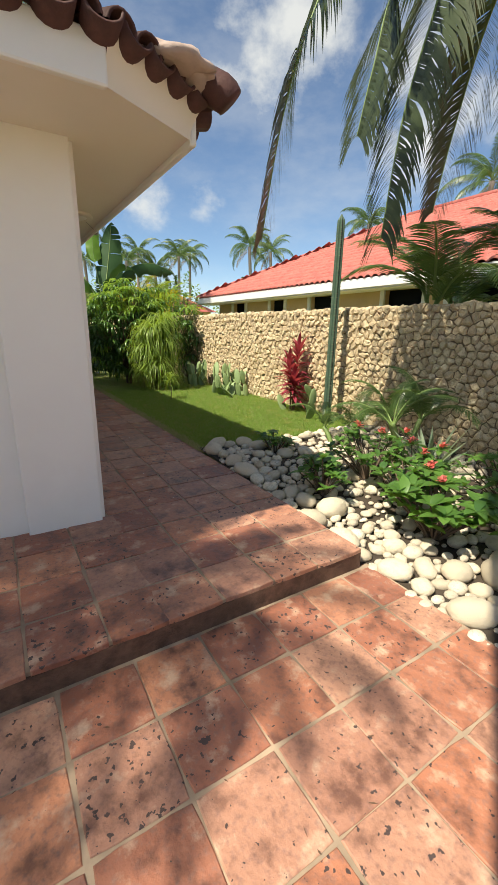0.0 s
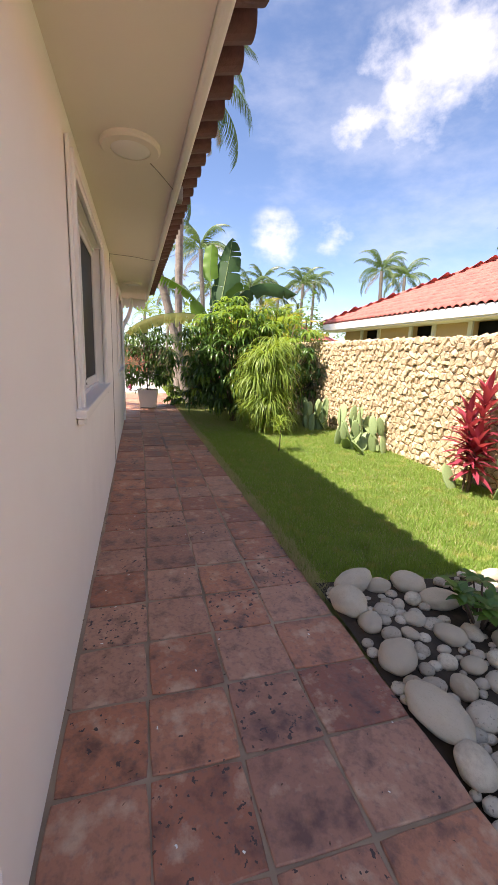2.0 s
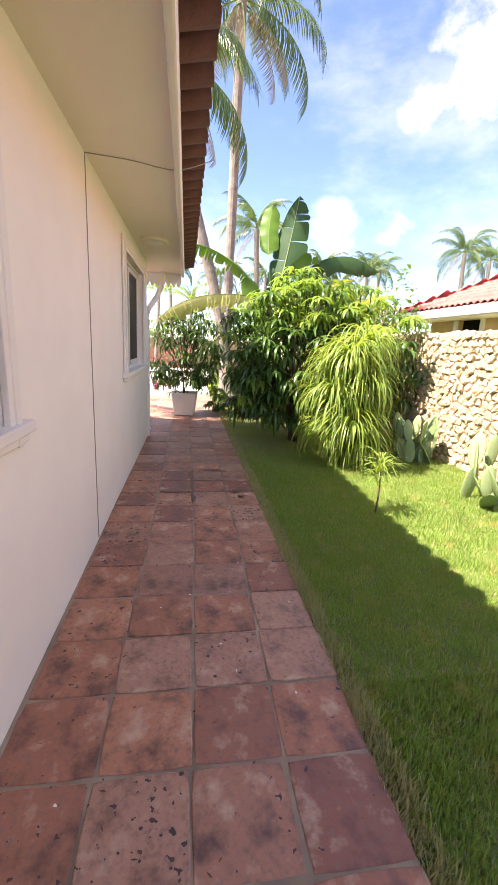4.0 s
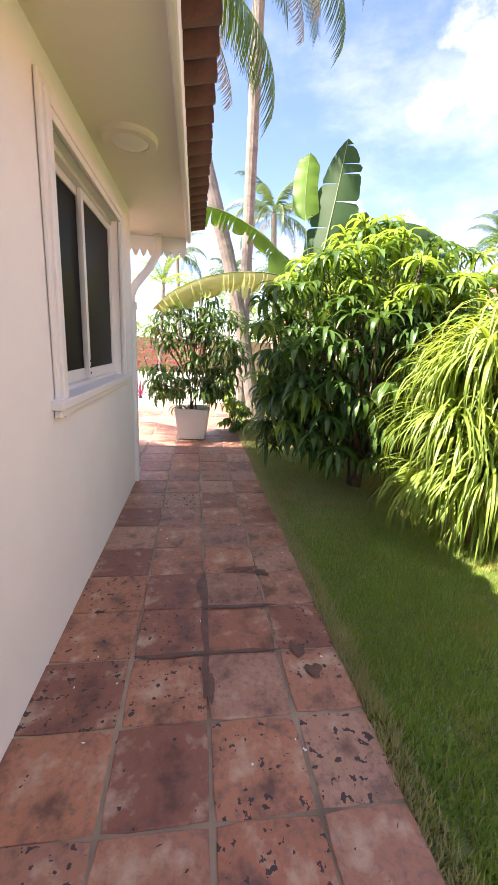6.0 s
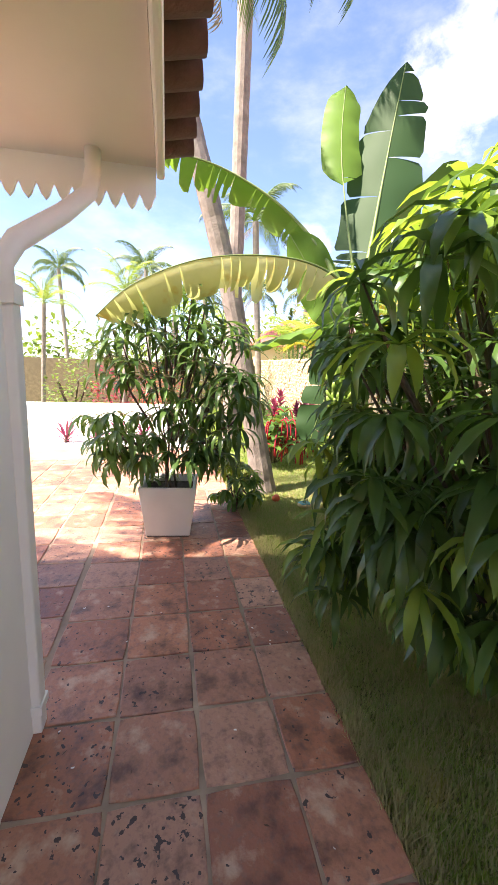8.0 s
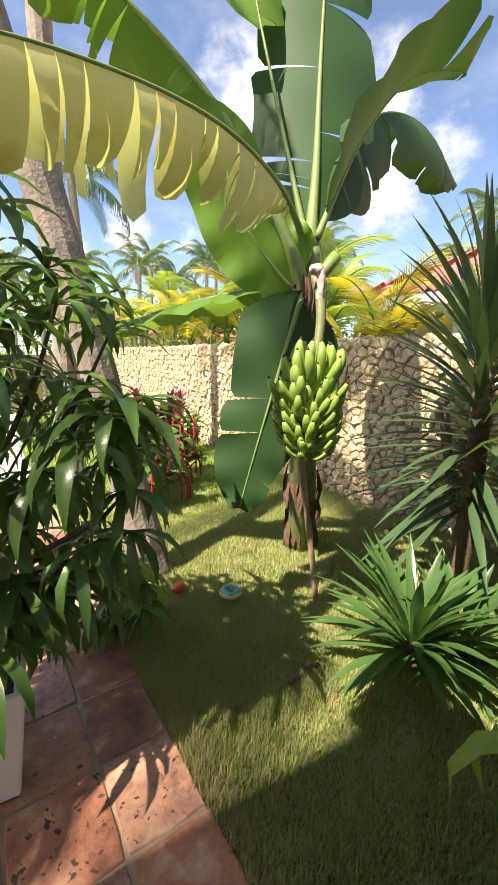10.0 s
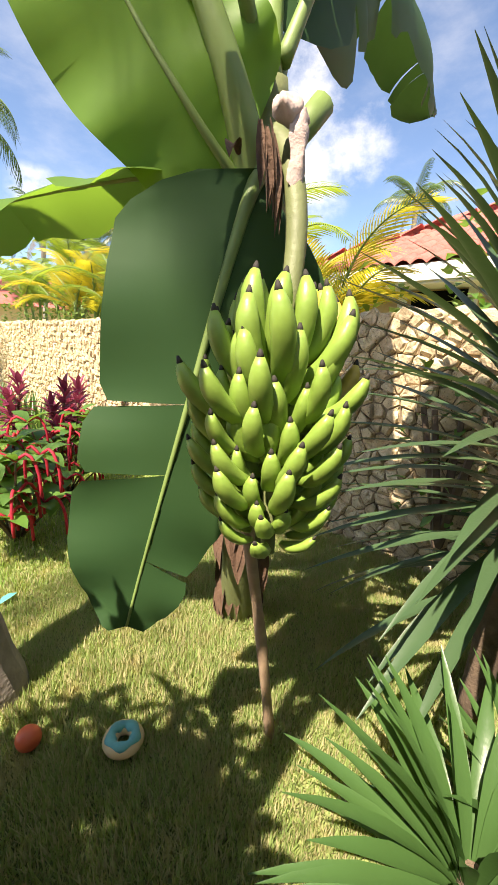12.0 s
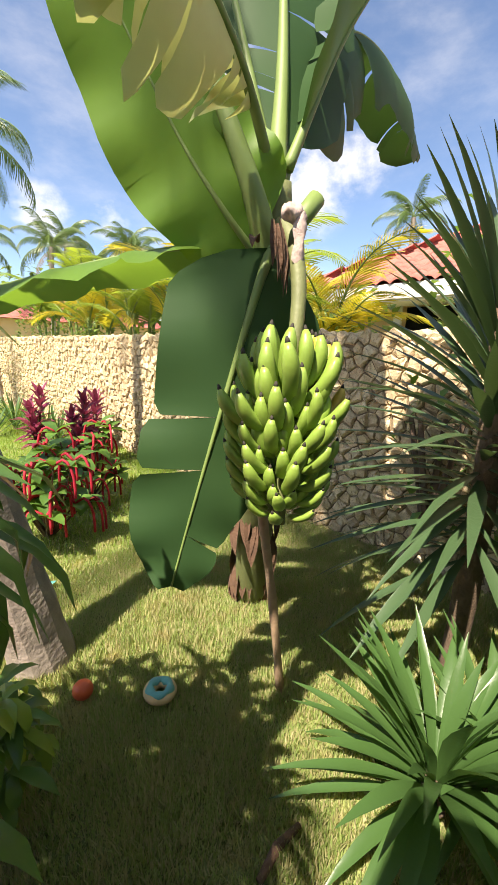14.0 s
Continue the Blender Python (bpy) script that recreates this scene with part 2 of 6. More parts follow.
# darker copy of the palm leaflet; the hanging fronds' shade is in its colour
M_palmshaded = leafy("shaded olive palm leaflet", (0.065, 0.09, 0.034), (0.03, 0.046, 0.017), 0.4, 0.15)
M_palmdry = leafy("dry palm leaflet", (0.30, 0.24, 0.16), (0.18, 0.135, 0.09), 0.7, 0.2)
M_areca = leafy("areca leaflet", (0.28, 0.38, 0.06), (0.10, 0.20, 0.03), 0.42, 0.4)
M_arecayel = leafy("yellow palm leaflet", (0.62, 0.42, 0.05), (0.40, 0.38, 0.05), 0.45, 0.4)
M_yucca = leafy("yucca leaf", (0.075, 0.13, 0.055), (0.035, 0.075, 0.035), 0.35, 0.12)
M_agave = leafy("bright strap leaf", (0.105, 0.205, 0.055), (0.028, 0.078, 0.028), 0.33, 0.25)
M_varieg = leafy("pale striped leaf", (0.34, 0.40, 0.28), (0.10, 0.16, 0.08), 0.4, 0.2)
M_cactus = plain("cactus skin", (0.075, 0.13, 0.085), 0.5, scale=12, vary=0.35, bump=0.2)
M_opuntia = plain("prickly pear pad", (0.27, 0.37, 0.16), 0.55, scale=14, vary=0.3, bump=0.25)
M_ti = leafy("red cordyline leaf", (0.42, 0.06, 0.10), (0.16, 0.03, 0.05), 0.38, 0.3)
M_tidark = leafy("purple cordyline leaf", (0.16, 0.03, 0.07), (0.36, 0.05, 0.14), 0.38, 0.3)
M_red = leafy("red tassel", (0.60, 0.03, 0.06), (0.42, 0.02, 0.05), 0.7, 0.3)
M_pink = leafy("coral pink petal", (0.72, 0.20, 0.16), (0.62, 0.11, 0.12), 0.6, 0.35)
M_shrub = leafy("broad shrub leaf", (0.13, 0.26, 0.05), (0.045, 0.11, 0.03), 0.35, 0.3)
M_hedge = leafy("far foliage", (0.20, 0.30, 0.07), (0.075, 0.14, 0.04), 0.55, 0.3)
M_pot = plain("white planter", (0.76, 0.75, 0.70), 0.5, scale=5, vary=0.08, bump=0.1)
M_orange = plain("orange ball", (0.75, 0.13, 0.05), 0.45, scale=9, vary=0.12)
M_biscuit = plain("tan toy ring", (0.68, 0.50, 0.27), 0.6, scale=12, vary=0.15)
M_icing = plain("teal toy icing", (0.11, 0.40, 0.39), 0.5, scale=14, vary=0.3)
M_metal = plain("grey metal", (0.35, 0.34, 0.32), 0.45, 0.6, scale=9, vary=0.3)
M_damp = plain("damp stain", (0.20, 0.10, 0.075), 0.45, scale=20, vary=0.4, bump=0.1)
M_cable = plain("weathered grey cable", (0.34, 0.31, 0.27), 0.7)
M_wire = plain("dark cable", (0.10, 0.09, 0.08), 0.7)


# ---- mesh helpers ----
class Mesh:
    """Gathers vertices and faces of one part."""

    def __init__(self):
        self.v, self.f, self.m = [], [], []

    def add(self, verts, faces, slot=0):
        n = len(self.v)
        self.v += [tuple(p) for p in verts]
        self.f += [tuple(i + n for i in f) for f in faces]
        self.m += [slot] * len(faces)

    def box(self, x0, y0, z0, x1, y1, z1, slot=0):
        self.add([(x, y, z) for z in (z0, z1) for y in (y0, y1) for x in (x0, x1)],
                 [(0, 2, 3, 1), (4, 5, 7, 6), (0, 1, 5, 4), (2, 6, 7, 3), (0, 4, 6, 2), (1, 3, 7, 5)], slot)

    def tube(self, pts, radii, n=8, slot=0, cap=True):
        pts = [Vector(p) for p in pts]
        radii = radii if hasattr(radii, "__len__") else [radii] * len(pts)
        verts, ref = [], Vector((0, 0, 1))
        for i, p in enumerate(pts):
            d = (pts[min(i + 1, len(pts) - 1)] - pts[max(i - 1, 0)]).normalized()
            if abs(d.dot(ref)) > 0.95:
                ref = Vector((1, 0, 0))
            a = d.cross(ref).normalized()
            b = a.cross(d)
            ref = b
            verts += [p + (a * math.cos(k * math.tau / n) + b * math.sin(k * math.tau / n)) * radii[i] for k in range(n)]
        faces = [(i * n + k, i * n + (k + 1) % n, (i + 1) * n + (k + 1) % n, (i + 1) * n + k) for i in range(len(pts) - 1) for k in range(n)]
        if cap:
            faces += [tuple(range(n - 1, -1, -1)), tuple(range((len(pts) - 1) * n, len(pts) * n))]
        self.add(verts, faces, slot)

    def blade(self, base, turn, rise, length, width, droop=0.6, n=4, fold=0.25, slot=0, wide_at=0.4, sway=0.0):
        """A strap of a leaf: it leaves base at the heading turn and the slope rise (radians) and bends down by droop on its way."""
        p, verts = Vector(base), []
        for i in range(n + 1):
            s = i / n
            h, r = turn + sway * s, rise - droop * s
            d = Vector((math.cos(h) * math.cos(r), math.sin(h) * math.cos(r), math.sin(r)))
            side = Vector((-math.sin(h), math.cos(h), 0))
            up = side.cross(d) * -1
            w = width * 0.5 * (0.35 + 0.65 * s / wide_at if s < wide_at else max(0.03, 1 - ((s - wide_at) / (1 - wide_at)) ** 1.7))
            verts += [p + side * w + up * w * fold, p, p - side * w + up * w * fold]
            p = p + d * (length / n)
        faces = [(3 * i + k, 3 * i + k + 1, 3 * i + k + 4, 3 * i + k + 3) for i in range(n) for k in (0, 1)]
        self.add(verts, faces, slot)

    def blob(self, c, r, slot=0, bump=0.12, n=2, seed=0.0):
        bm = bmesh.new()
        bmesh.ops.create_icosphere(bm, subdivisions=n, radius=1)
        verts = []
        for v in bm.verts:
            k = 1 + bump * noise.noise(v.co * 1.6 + Vector((seed, seed * 1.7, 0)))
            verts.append((c[0] + v.co.x * r[0] * k, c[1] + v.co.y * r[1] * k, c[2] + v.co.z * r[2] * k))
        self.add(verts, [tuple(x.index for x in f.verts) for f in bm.faces], slot)
        bm.free()

    def data(self, name, *mats, smooth=False):
        me = bpy.data.meshes.new(name)
        me.from_pydata(self.v, [], self.f)
        for m in mats:
            me.materials.append(m)
        if len(mats) > 1:
            me.polygons.foreach_set("material_index", self.m)
        if smooth:
            me.polygons.foreach_set("use_smooth", [True] * len(me.polygons))
        me.update()
        return me


def part(name, mesh, mats, parent=None, label="", smooth=False):
    mats = mats if isinstance(mats, tuple) else (mats,)
    ob = new(name, mesh.data(name, *mats, smooth=smooth))
    ob.parent = parent
    return tagged(ob, label)


def thing(name, label, category, at=(0, 0, 0), group="", kind=""):
    ob = new(name)
    ob.location = at
    ob.empty_display_size = 0.1
    return tagged(ob, label, category, group, kind)


def solid(name, mesh, mats, label, category, kind="", group="", smooth=False):
    return tagged(part(name, mesh, mats, None, label, smooth), label, category, group, kind)


def bevel(ob, width=0.006, segments=2):
    mod = ob.modifiers.new("bevel", "BEVEL")
    mod.width, mod.segments, mod.limit_method = width, segments, "ANGLE"
    return ob


def smooth_path(pts, n):
    """n + 1 points along a soft curve through pts."""
    pts = [Vector(p) for p in pts]
    out = []
    for i in range(n + 1):
        s = i / n * (len(pts) - 1)
        k = min(int(s), len(pts) - 2)
        u = s - k
        a, b, c, d = pts[max(k - 1, 0)], pts[k], pts[k + 1], pts[min(k + 2, len(pts) - 1)]
        out.append(0.5 * ((2 * b) + (c - a) * u + (2 * a - 5 * b + 4 * c - d) * u * u + (3 * b - a - 3 * c + d) * u ** 3))
    return out


rng = random.Random(5)
uni = rng.uniform


# ---- the setting ----
def ground_z(x, y):
    s = min(max((y - 1.2) / 2.6, 0), 1)
    return -0.21 + 0.185 * s * s * (3 - 2 * s)


g = Mesh()
xs = [-900, -200, -60, -20, -6, 0, 1.5, 1.9, 2.3, 3, 4, 5, 6, 9, 15, 30, 90, 300, 900]
ys = [-900, -200, -60, -20, -8, -4, -2, 0, 1.2, 1.6, 2.0, 2.4, 2.8, 3.2, 3.6, 4.0, 6, 10, 16, 24, 40, 90, 300, 900]
g.add([(x, y, ground_z(x, y)) for y in ys for x in xs],
      [(j * len(xs) + i, j * len(xs) + i + 1, (j + 1) * len(xs) + i + 1, (j + 1) * len(xs) + i) for j in range(len(ys) - 1) for i in range(len(xs) - 1)])
solid("ground", g, M_lawn, "short green lawn over sandy soil", "lawn", "structure")

g = Mesh()
g.box(-6, 1.27, -0.26, 1.875, 17.6, -0.007)
platform = solid("floor_path", g, M_mortar, "raised terracotta tile path with pale mortar joints", "path", "structure")
g = Mesh()
g.box(-6, -7, -0.40, 1.96, 1.27, -0.157)
patio = solid("floor_patio", g, M_mortar, "lower terracotta tile patio with wide mortar joints", "patio", "structure")

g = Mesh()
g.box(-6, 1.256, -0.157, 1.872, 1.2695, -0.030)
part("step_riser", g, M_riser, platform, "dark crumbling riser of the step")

g = Mesh()
bx = [1.9, 2.2, 2.8, 3.4, 4.0, 4.6, 5.02]
by = [-4, -2, -1, 0, 0.6, 1.2, 1.6, 2.0, 2.4, 2.8, 3.2, 3.6, 3.9, 4.15]
g.add([(x, y - (0.25 * (x - 1.9) / 3.1 if y > 4 else 0), ground_z(x, y) + 0.025 + 0.02 * math.sin(x * 3 + y * 2)) for y in by for x in bx],
      [(j * 7 + i, j * 7 + i + 1, (j + 1) * 7 + i + 1, (j + 1) * 7 + i) for j in range(len(by) - 1) for i in range(6)])
solid("flower_bed", g, M_soil, "dark soil of a planted bed beside the patio", "flower bed", "structure")

# house: outer wall with two window openings
W1, W2, WZ = (4.40, 6.10), (9.02, 10.58), (1.20, 2.43)
g = Mesh()
X0, X1, H = 0.22, 0.445, 2.80
for a, b in ((2.72, W1[0]), (W1[1], W2[0]), (W2[1], 11.2)):
    g.box(X0, a, -0.1, X1, b, H)
for a, b in (W1, W2):
    g.box(X0, a, -0.1, X1, b, WZ[0])
    g.box(X0, a, WZ[1], X1, b, H)
solid("wall_east", g, M_plaster, "white plastered house wall with two windows", "wall", "structure")
g = Mesh()
g.box(-6, 2.72, -0.1, X0, 2.95, H)
g.box(-6, 10.95, -0.1, X0, 11.2, H)
g.box(-6, 2.95, -0.1, -5.8, 10.95, H)
solid("wall_house", g, M_plaster, "white plastered walls that close the house", "wall", "structure")
g = Mesh()
g.box(-0.12, 2.66, -0.05, 0.415, 2.735, H)
bevel(solid("wall_pilaster", g, M_plaster, "white plastered corner pilaster of the house", "pilaster", "structure"), 0.012)
g = Mesh()
g.box(-5.8, 2.95, 0.0, X0 - 0.02, 10.95, 0.02)
solid("floor_inside", g, M_room, "plain floor inside the house", "floor", "structure")

HOUSE_SKEW = Matrix.Translation((0.445, 6.5, 0)) @ pose(0, 0, 0, 0, 0, -0.77) @ Matrix.Translation((-0.445, -6.5, 0))
for ob in scene.objects:
    if ob.name in ("wall_east", "wall_house", "wall_pilaster"):
        ob.matrix_basis = HOUSE_SKEW

# eaves
def outline(o):
    return [(-6.4, 1.92 - o), (0.42 + o * 0.25, 1.92 - o), (1.02 + o, 2.24 - o * 0.2), (1.02 + o, 12.2), (-6.4, 12.2)]


g = Mesh()
g.add([(x, y, 2.70) for x, y in outline(0)] + [(x, y, 2.76) for x, y in outline(0)],
      [(4, 3, 2, 1, 0), (5, 6, 7, 8, 9)] + [(i, (i + 1) % 5, 5 + (i + 1) % 5, 5 + i) for i in range(5)])
solid("ceiling_soffit", g, M_soffit, "flat cream painted soffit under the eaves", "soffit", "structure")
g = Mesh()
o0, o1 = outline(0.003), outline(0.05)
for i in (0, 2):
    a, b, c, d = o0[i], o0[i + 1], o1[i + 1], o1[i]
    lo, hi = 2.66, 2.885
    g.add([(*a, lo), (*b, lo), (*c, lo), (*d, lo), (*a, hi), (*b, hi), (*c, hi), (*d, hi)],
          [(0, 1, 2, 3), (7, 6, 5, 4), (3, 2, 6, 7), (0, 4, 5, 1), (0, 3, 7, 4), (1, 5, 6, 2)])
bevel(solid("trim_fascia", g, M_trim, "off-white painted fascia board along the eaves", "fascia", "structure"), 0.015)
g = Mesh()
lo_a, lo_b, hi_a, hi_b = o0[1], o0[2], outline(0.10)[1], outline(0.10)[2]
rows = [[(p[0] + (q_[0] - p[0]) * u ** 1.7, p[1] + (q_[1] - p[1]) * u ** 1.7, 2.69 + 0.205 * u) for p, q_ in ((lo_a, hi_a), (lo_b, hi_b))] for u in (0, 0.2, 0.4, 0.6, 0.8, 1.0)]
g.add([p for r in rows for p in r] + [(lo_a[0] - 0.1, lo_a[1] + 0.1, 2.9), (lo_b[0] - 0.1, lo_b[1] + 0.1, 2.9)],
      [(2 * k, 2 * k + 1, 2 * k + 3, 2 * k + 2) for k in range(5)] + [(10, 11, 13, 12)])
solid("trim_corner", g, M_soffit, "curved cream plaster corner under the roof tiles", "plaster corner", "structure", smooth=True)
g = Mesh()
n = 9
for i in range(n):
    a, b = 0.2 + i * 0.82 / n, 0.2 + (i + 1) * 0.82 / n
    m_ = (a + b) / 2
    prof = [(a, 2.70), (b, 2.70), (b, 2.56), (b - 0.012, 2.535), (m_ + 0.02, 2.50), (m_, 2.475), (m_ - 0.02, 2.50), (a + 0.012, 2.535), (a, 2.56)]
    g.add([(x, 12.14, z) for x, z in prof] + [(x, 12.165, z) for x, z in prof],
          [tuple(range(8, -1, -1)), tuple(range(9, 18))] + [(k, (k + 1) % 9, 9 + (k + 1) % 9, 9 + k) for k in range(9)])
solid("trim_scallop", g, M_trim, "white scalloped board across the end of the eaves", "trim", "structure")
g = Mesh()
rid = [(-2.6, 5.4, 4.6), (-2.6, 12.2, 4.6)]
c = outline(0.03)
g.add([(*p, 2.89) for p in c] + rid, [(0, 1, 5), (1, 2, 5), (2, 3, 6, 5), (3, 4, 6), (4, 0, 5, 6)])
solid("roof_house", g, M_oldtile, "dark weathered clay tile roof of the house", "roof", "structure")


def barrel(length=0.42, r=0.095, t=0.016, n=8):
    """Half-round clay tile lying along x, its low end at x = 0."""
    q = Mesh()
    ring = []
    for x, k in ((0, 1.0), (-length, 0.86)):
        for rr in (r * k, (r - t) * k):
            ring.append([(x, math.cos(math.pi * i / n) * rr, math.sin(math.pi * i / n) * rr * 0.8) for i in range(n + 1)])
    q.add(sum(ring, []), [])
    w = n + 1
    for i in range(n):
        q.f += [(i, i + 1, 2 * w + i + 1, 2 * w + i), (w + i + 1, w + i, 3 * w + i, 3 * w + i + 1), (i + 1, i, w + i, w + i + 1)]
        q.m += [0, 0, 0]
    return q


roof = thing("eave_tiles", "row of weathered dark clay barrel tiles on the eaves", "roof tiles", kind="structure")
barrel_data = barrel().data("roof_tile", M_oldtile, smooth=True)
spots = [(1.225, 2.32 + 0.205 * i, 0.0, 0) for i in range(49)] + [(0.30 - 0.205 * i, 1.76, 0.0, -90) for i in range(26)]
spots += [(0.50 + 0.16 * i, 1.80 + 0.09 * i, 0.0, -62) for i in range(4)]
for x, y, z, rz in spots:
    for up, shift in ((True, 0), (False, 0.1025)):
        ob = new("roof_tile", barrel_data)
        ob.parent = roof
        s = shift
        m = pose(x, y, 2.885, 0, 0, rz) @ pose(uni(-0.012, 0.012), s, 0, 0 if up else 180, 14 + uni(-2, 2), uni(-2, 2))
        if not up:
            m = pose(x, y, 2.905, 0, 0, rz) @ pose(0.0, s, 0.02, 180, -14, 0)
        ob.matrix_basis = m
g = Mesh()
g.blob((0.84, 1.99, 2.955), (0.20, 0.11, 0.05), bump=0.5, n=3, seed=3)
g.blob((1.02, 2.10, 2.94), (0.13, 0.10, 0.05), bump=0.5, n=3, seed=5)
part("mortar_patch", g, M_roofmortar, roof, "pink mortar lump", True)
g = Mesh()
hip = smooth_path([(1.22, 2.06, 2.87), (1.12, 2.12, 2.95), (0.7, 2.5, 3.14), (0.0, 3.1, 3.42)], 12)
g.tube(hip, [0.088, 0.092, 0.096] + [0.10] * 10, 12)
part("hip_ridge", g, M_oldtile, roof, "dark clay hip tiles", True)

# windows
def window(name, y0, y1, label):
    w = thing(name, label, "window", (0.4, (y0 + y1) / 2, WZ[0]), kind="structure")
    off = Matrix.Translation((-0.4, -(y0 + y1) / 2, -WZ[0]))

    def p(n, mesh, mats, lab="", parent=w):
        ob = part(n, mesh, mats, parent, lab)
        ob.matrix_basis = off if parent is w else Matrix()
        return ob
    z0, z1 = WZ
    t = Mesh()
    for d, x in ((0.125, 0.468), (0.085, 0.484), (0.045, 0.476)):
        t.box(0.449, y0 - d, z0 - 0.09, x, y0 - d + 0.05, z1 + d)
        t.box(0.449, y1 + d - 0.05, z0 - 0.09, x, y1 + d, z1 + d)
        t.box(0.449, y0 - d + 0.05, z1 + d - 0.05, x, y1 + d - 0.05, z1 + d)
    bevel(p("window_trim", t, M_trim, "white moulded surround"), 0.005)
    t = Mesh()
    t.box(0.38, y0 - 0.17, z0 - 0.045, 0.505, y1 + 0.17, z0 + 0.004)
    t.box(0.449, y0 - 0.15, z0 - 0.085, 0.482, y1 + 0.15, z0 - 0.046)
    bevel(p("window_sill", t, M_trim, "white projecting sill"), 0.008)
    t = Mesh()
    for a, b, x in ((y0, (y0 + y1) / 2 + 0.03, 0.345), ((y0 + y1) / 2 - 0.03, y1, 0.372)):
        t.box(x - 0.013, a, z0 + 0.03, x + 0.013, a + 0.05, z1 - 0.03)
        t.box(x - 0.013, b - 0.05, z0 + 0.03, x + 0.013, b, z1 - 0.03)
        t.box(x - 0.013, a + 0.05, z0 + 0.03, x + 0.013, b - 0.05, z0 + 0.1)
        t.box(x - 0.013, a + 0.05, z1 - 0.08, x + 0.013, b - 0.05, z1 - 0.03)
    t.box(0.32, y0, z0 + 0.004, 0.40, y1, z0 + 0.03)
    t.box(0.32, y0, z1 - 0.03, 0.40, y1, z1)
    fr = p("window_frame", t, M_alu, "white aluminium sliding frame")
    bevel(fr, 0.003)
    for a, b, x in ((y0 + 0.05, (y0 + y1) / 2 - 0.02, 0.345), ((y0 + y1) / 2 + 0.02, y1 - 0.05, 0.372)):
        t = Mesh()
        t.box(x - 0.003, a, z0 + 0.1, x + 0.003, b, z1 - 0.08)
        p("pane", t, M_glass, "dark tinted glass")
    t = Mesh()
    pts = 60
    rows = [(0.27 + 0.015 * math.sin(i * 1.3), y0 + (y1 - y0) * i / pts) for i in range(pts + 1)]
    t.add([(x, y, z) for z in (z0, z1) for x, y in rows], [(i, i + 1, pts + 2 + i, pts + 1 + i) for i in range(pts)])
    p("curtain", t, M_curtain, "dark pleated curtain")
    t = Mesh()
    ym = (y0 + y1) / 2
    for dz in (0.12, 0.16, 0.20):
        t.box(0.386, ym - 0.006, z0 + dz - 0.06, 0.391, ym + 0.006, z0 + dz - 0.045)
    p("latch", t, M_wire, "dark latch", )
    return w


for w in (window("window_1", *W1, "white sliding window with dark glass and moulded surround"), window("window_2", *W2, "white sliding window with dark glass beside the downpipe")):
    w.matrix_basis = HOUSE_SKEW @ Matrix.Translation(w.location)

# garden wall core; its stones come last
g = Mesh()
g.box(5.03, -8, -0.35, 5.30, 27, 1.86)
garden_wall = solid("wall_garden", g, M_wallmortar, "tall garden wall of rough tan coral stone", "stone wall", "structure")
g = Mesh()
g.box(-14, 27, -0.2, 5.3, 27.35, 1.7)
solid("wall_back", g, M_wallmortar, "grey stone boundary wall behind the planting", "stone wall", "structure")
g = Mesh()
g.box(-16, -9, -0.4, -15.7, 27.3, 2.2)
g.box(-16, -9.3, -0.4, 9, -9, 2.2)
solid("wall_boundary", g, M_plaster, "plain boundary walls that close the plot", "wall", "structure")


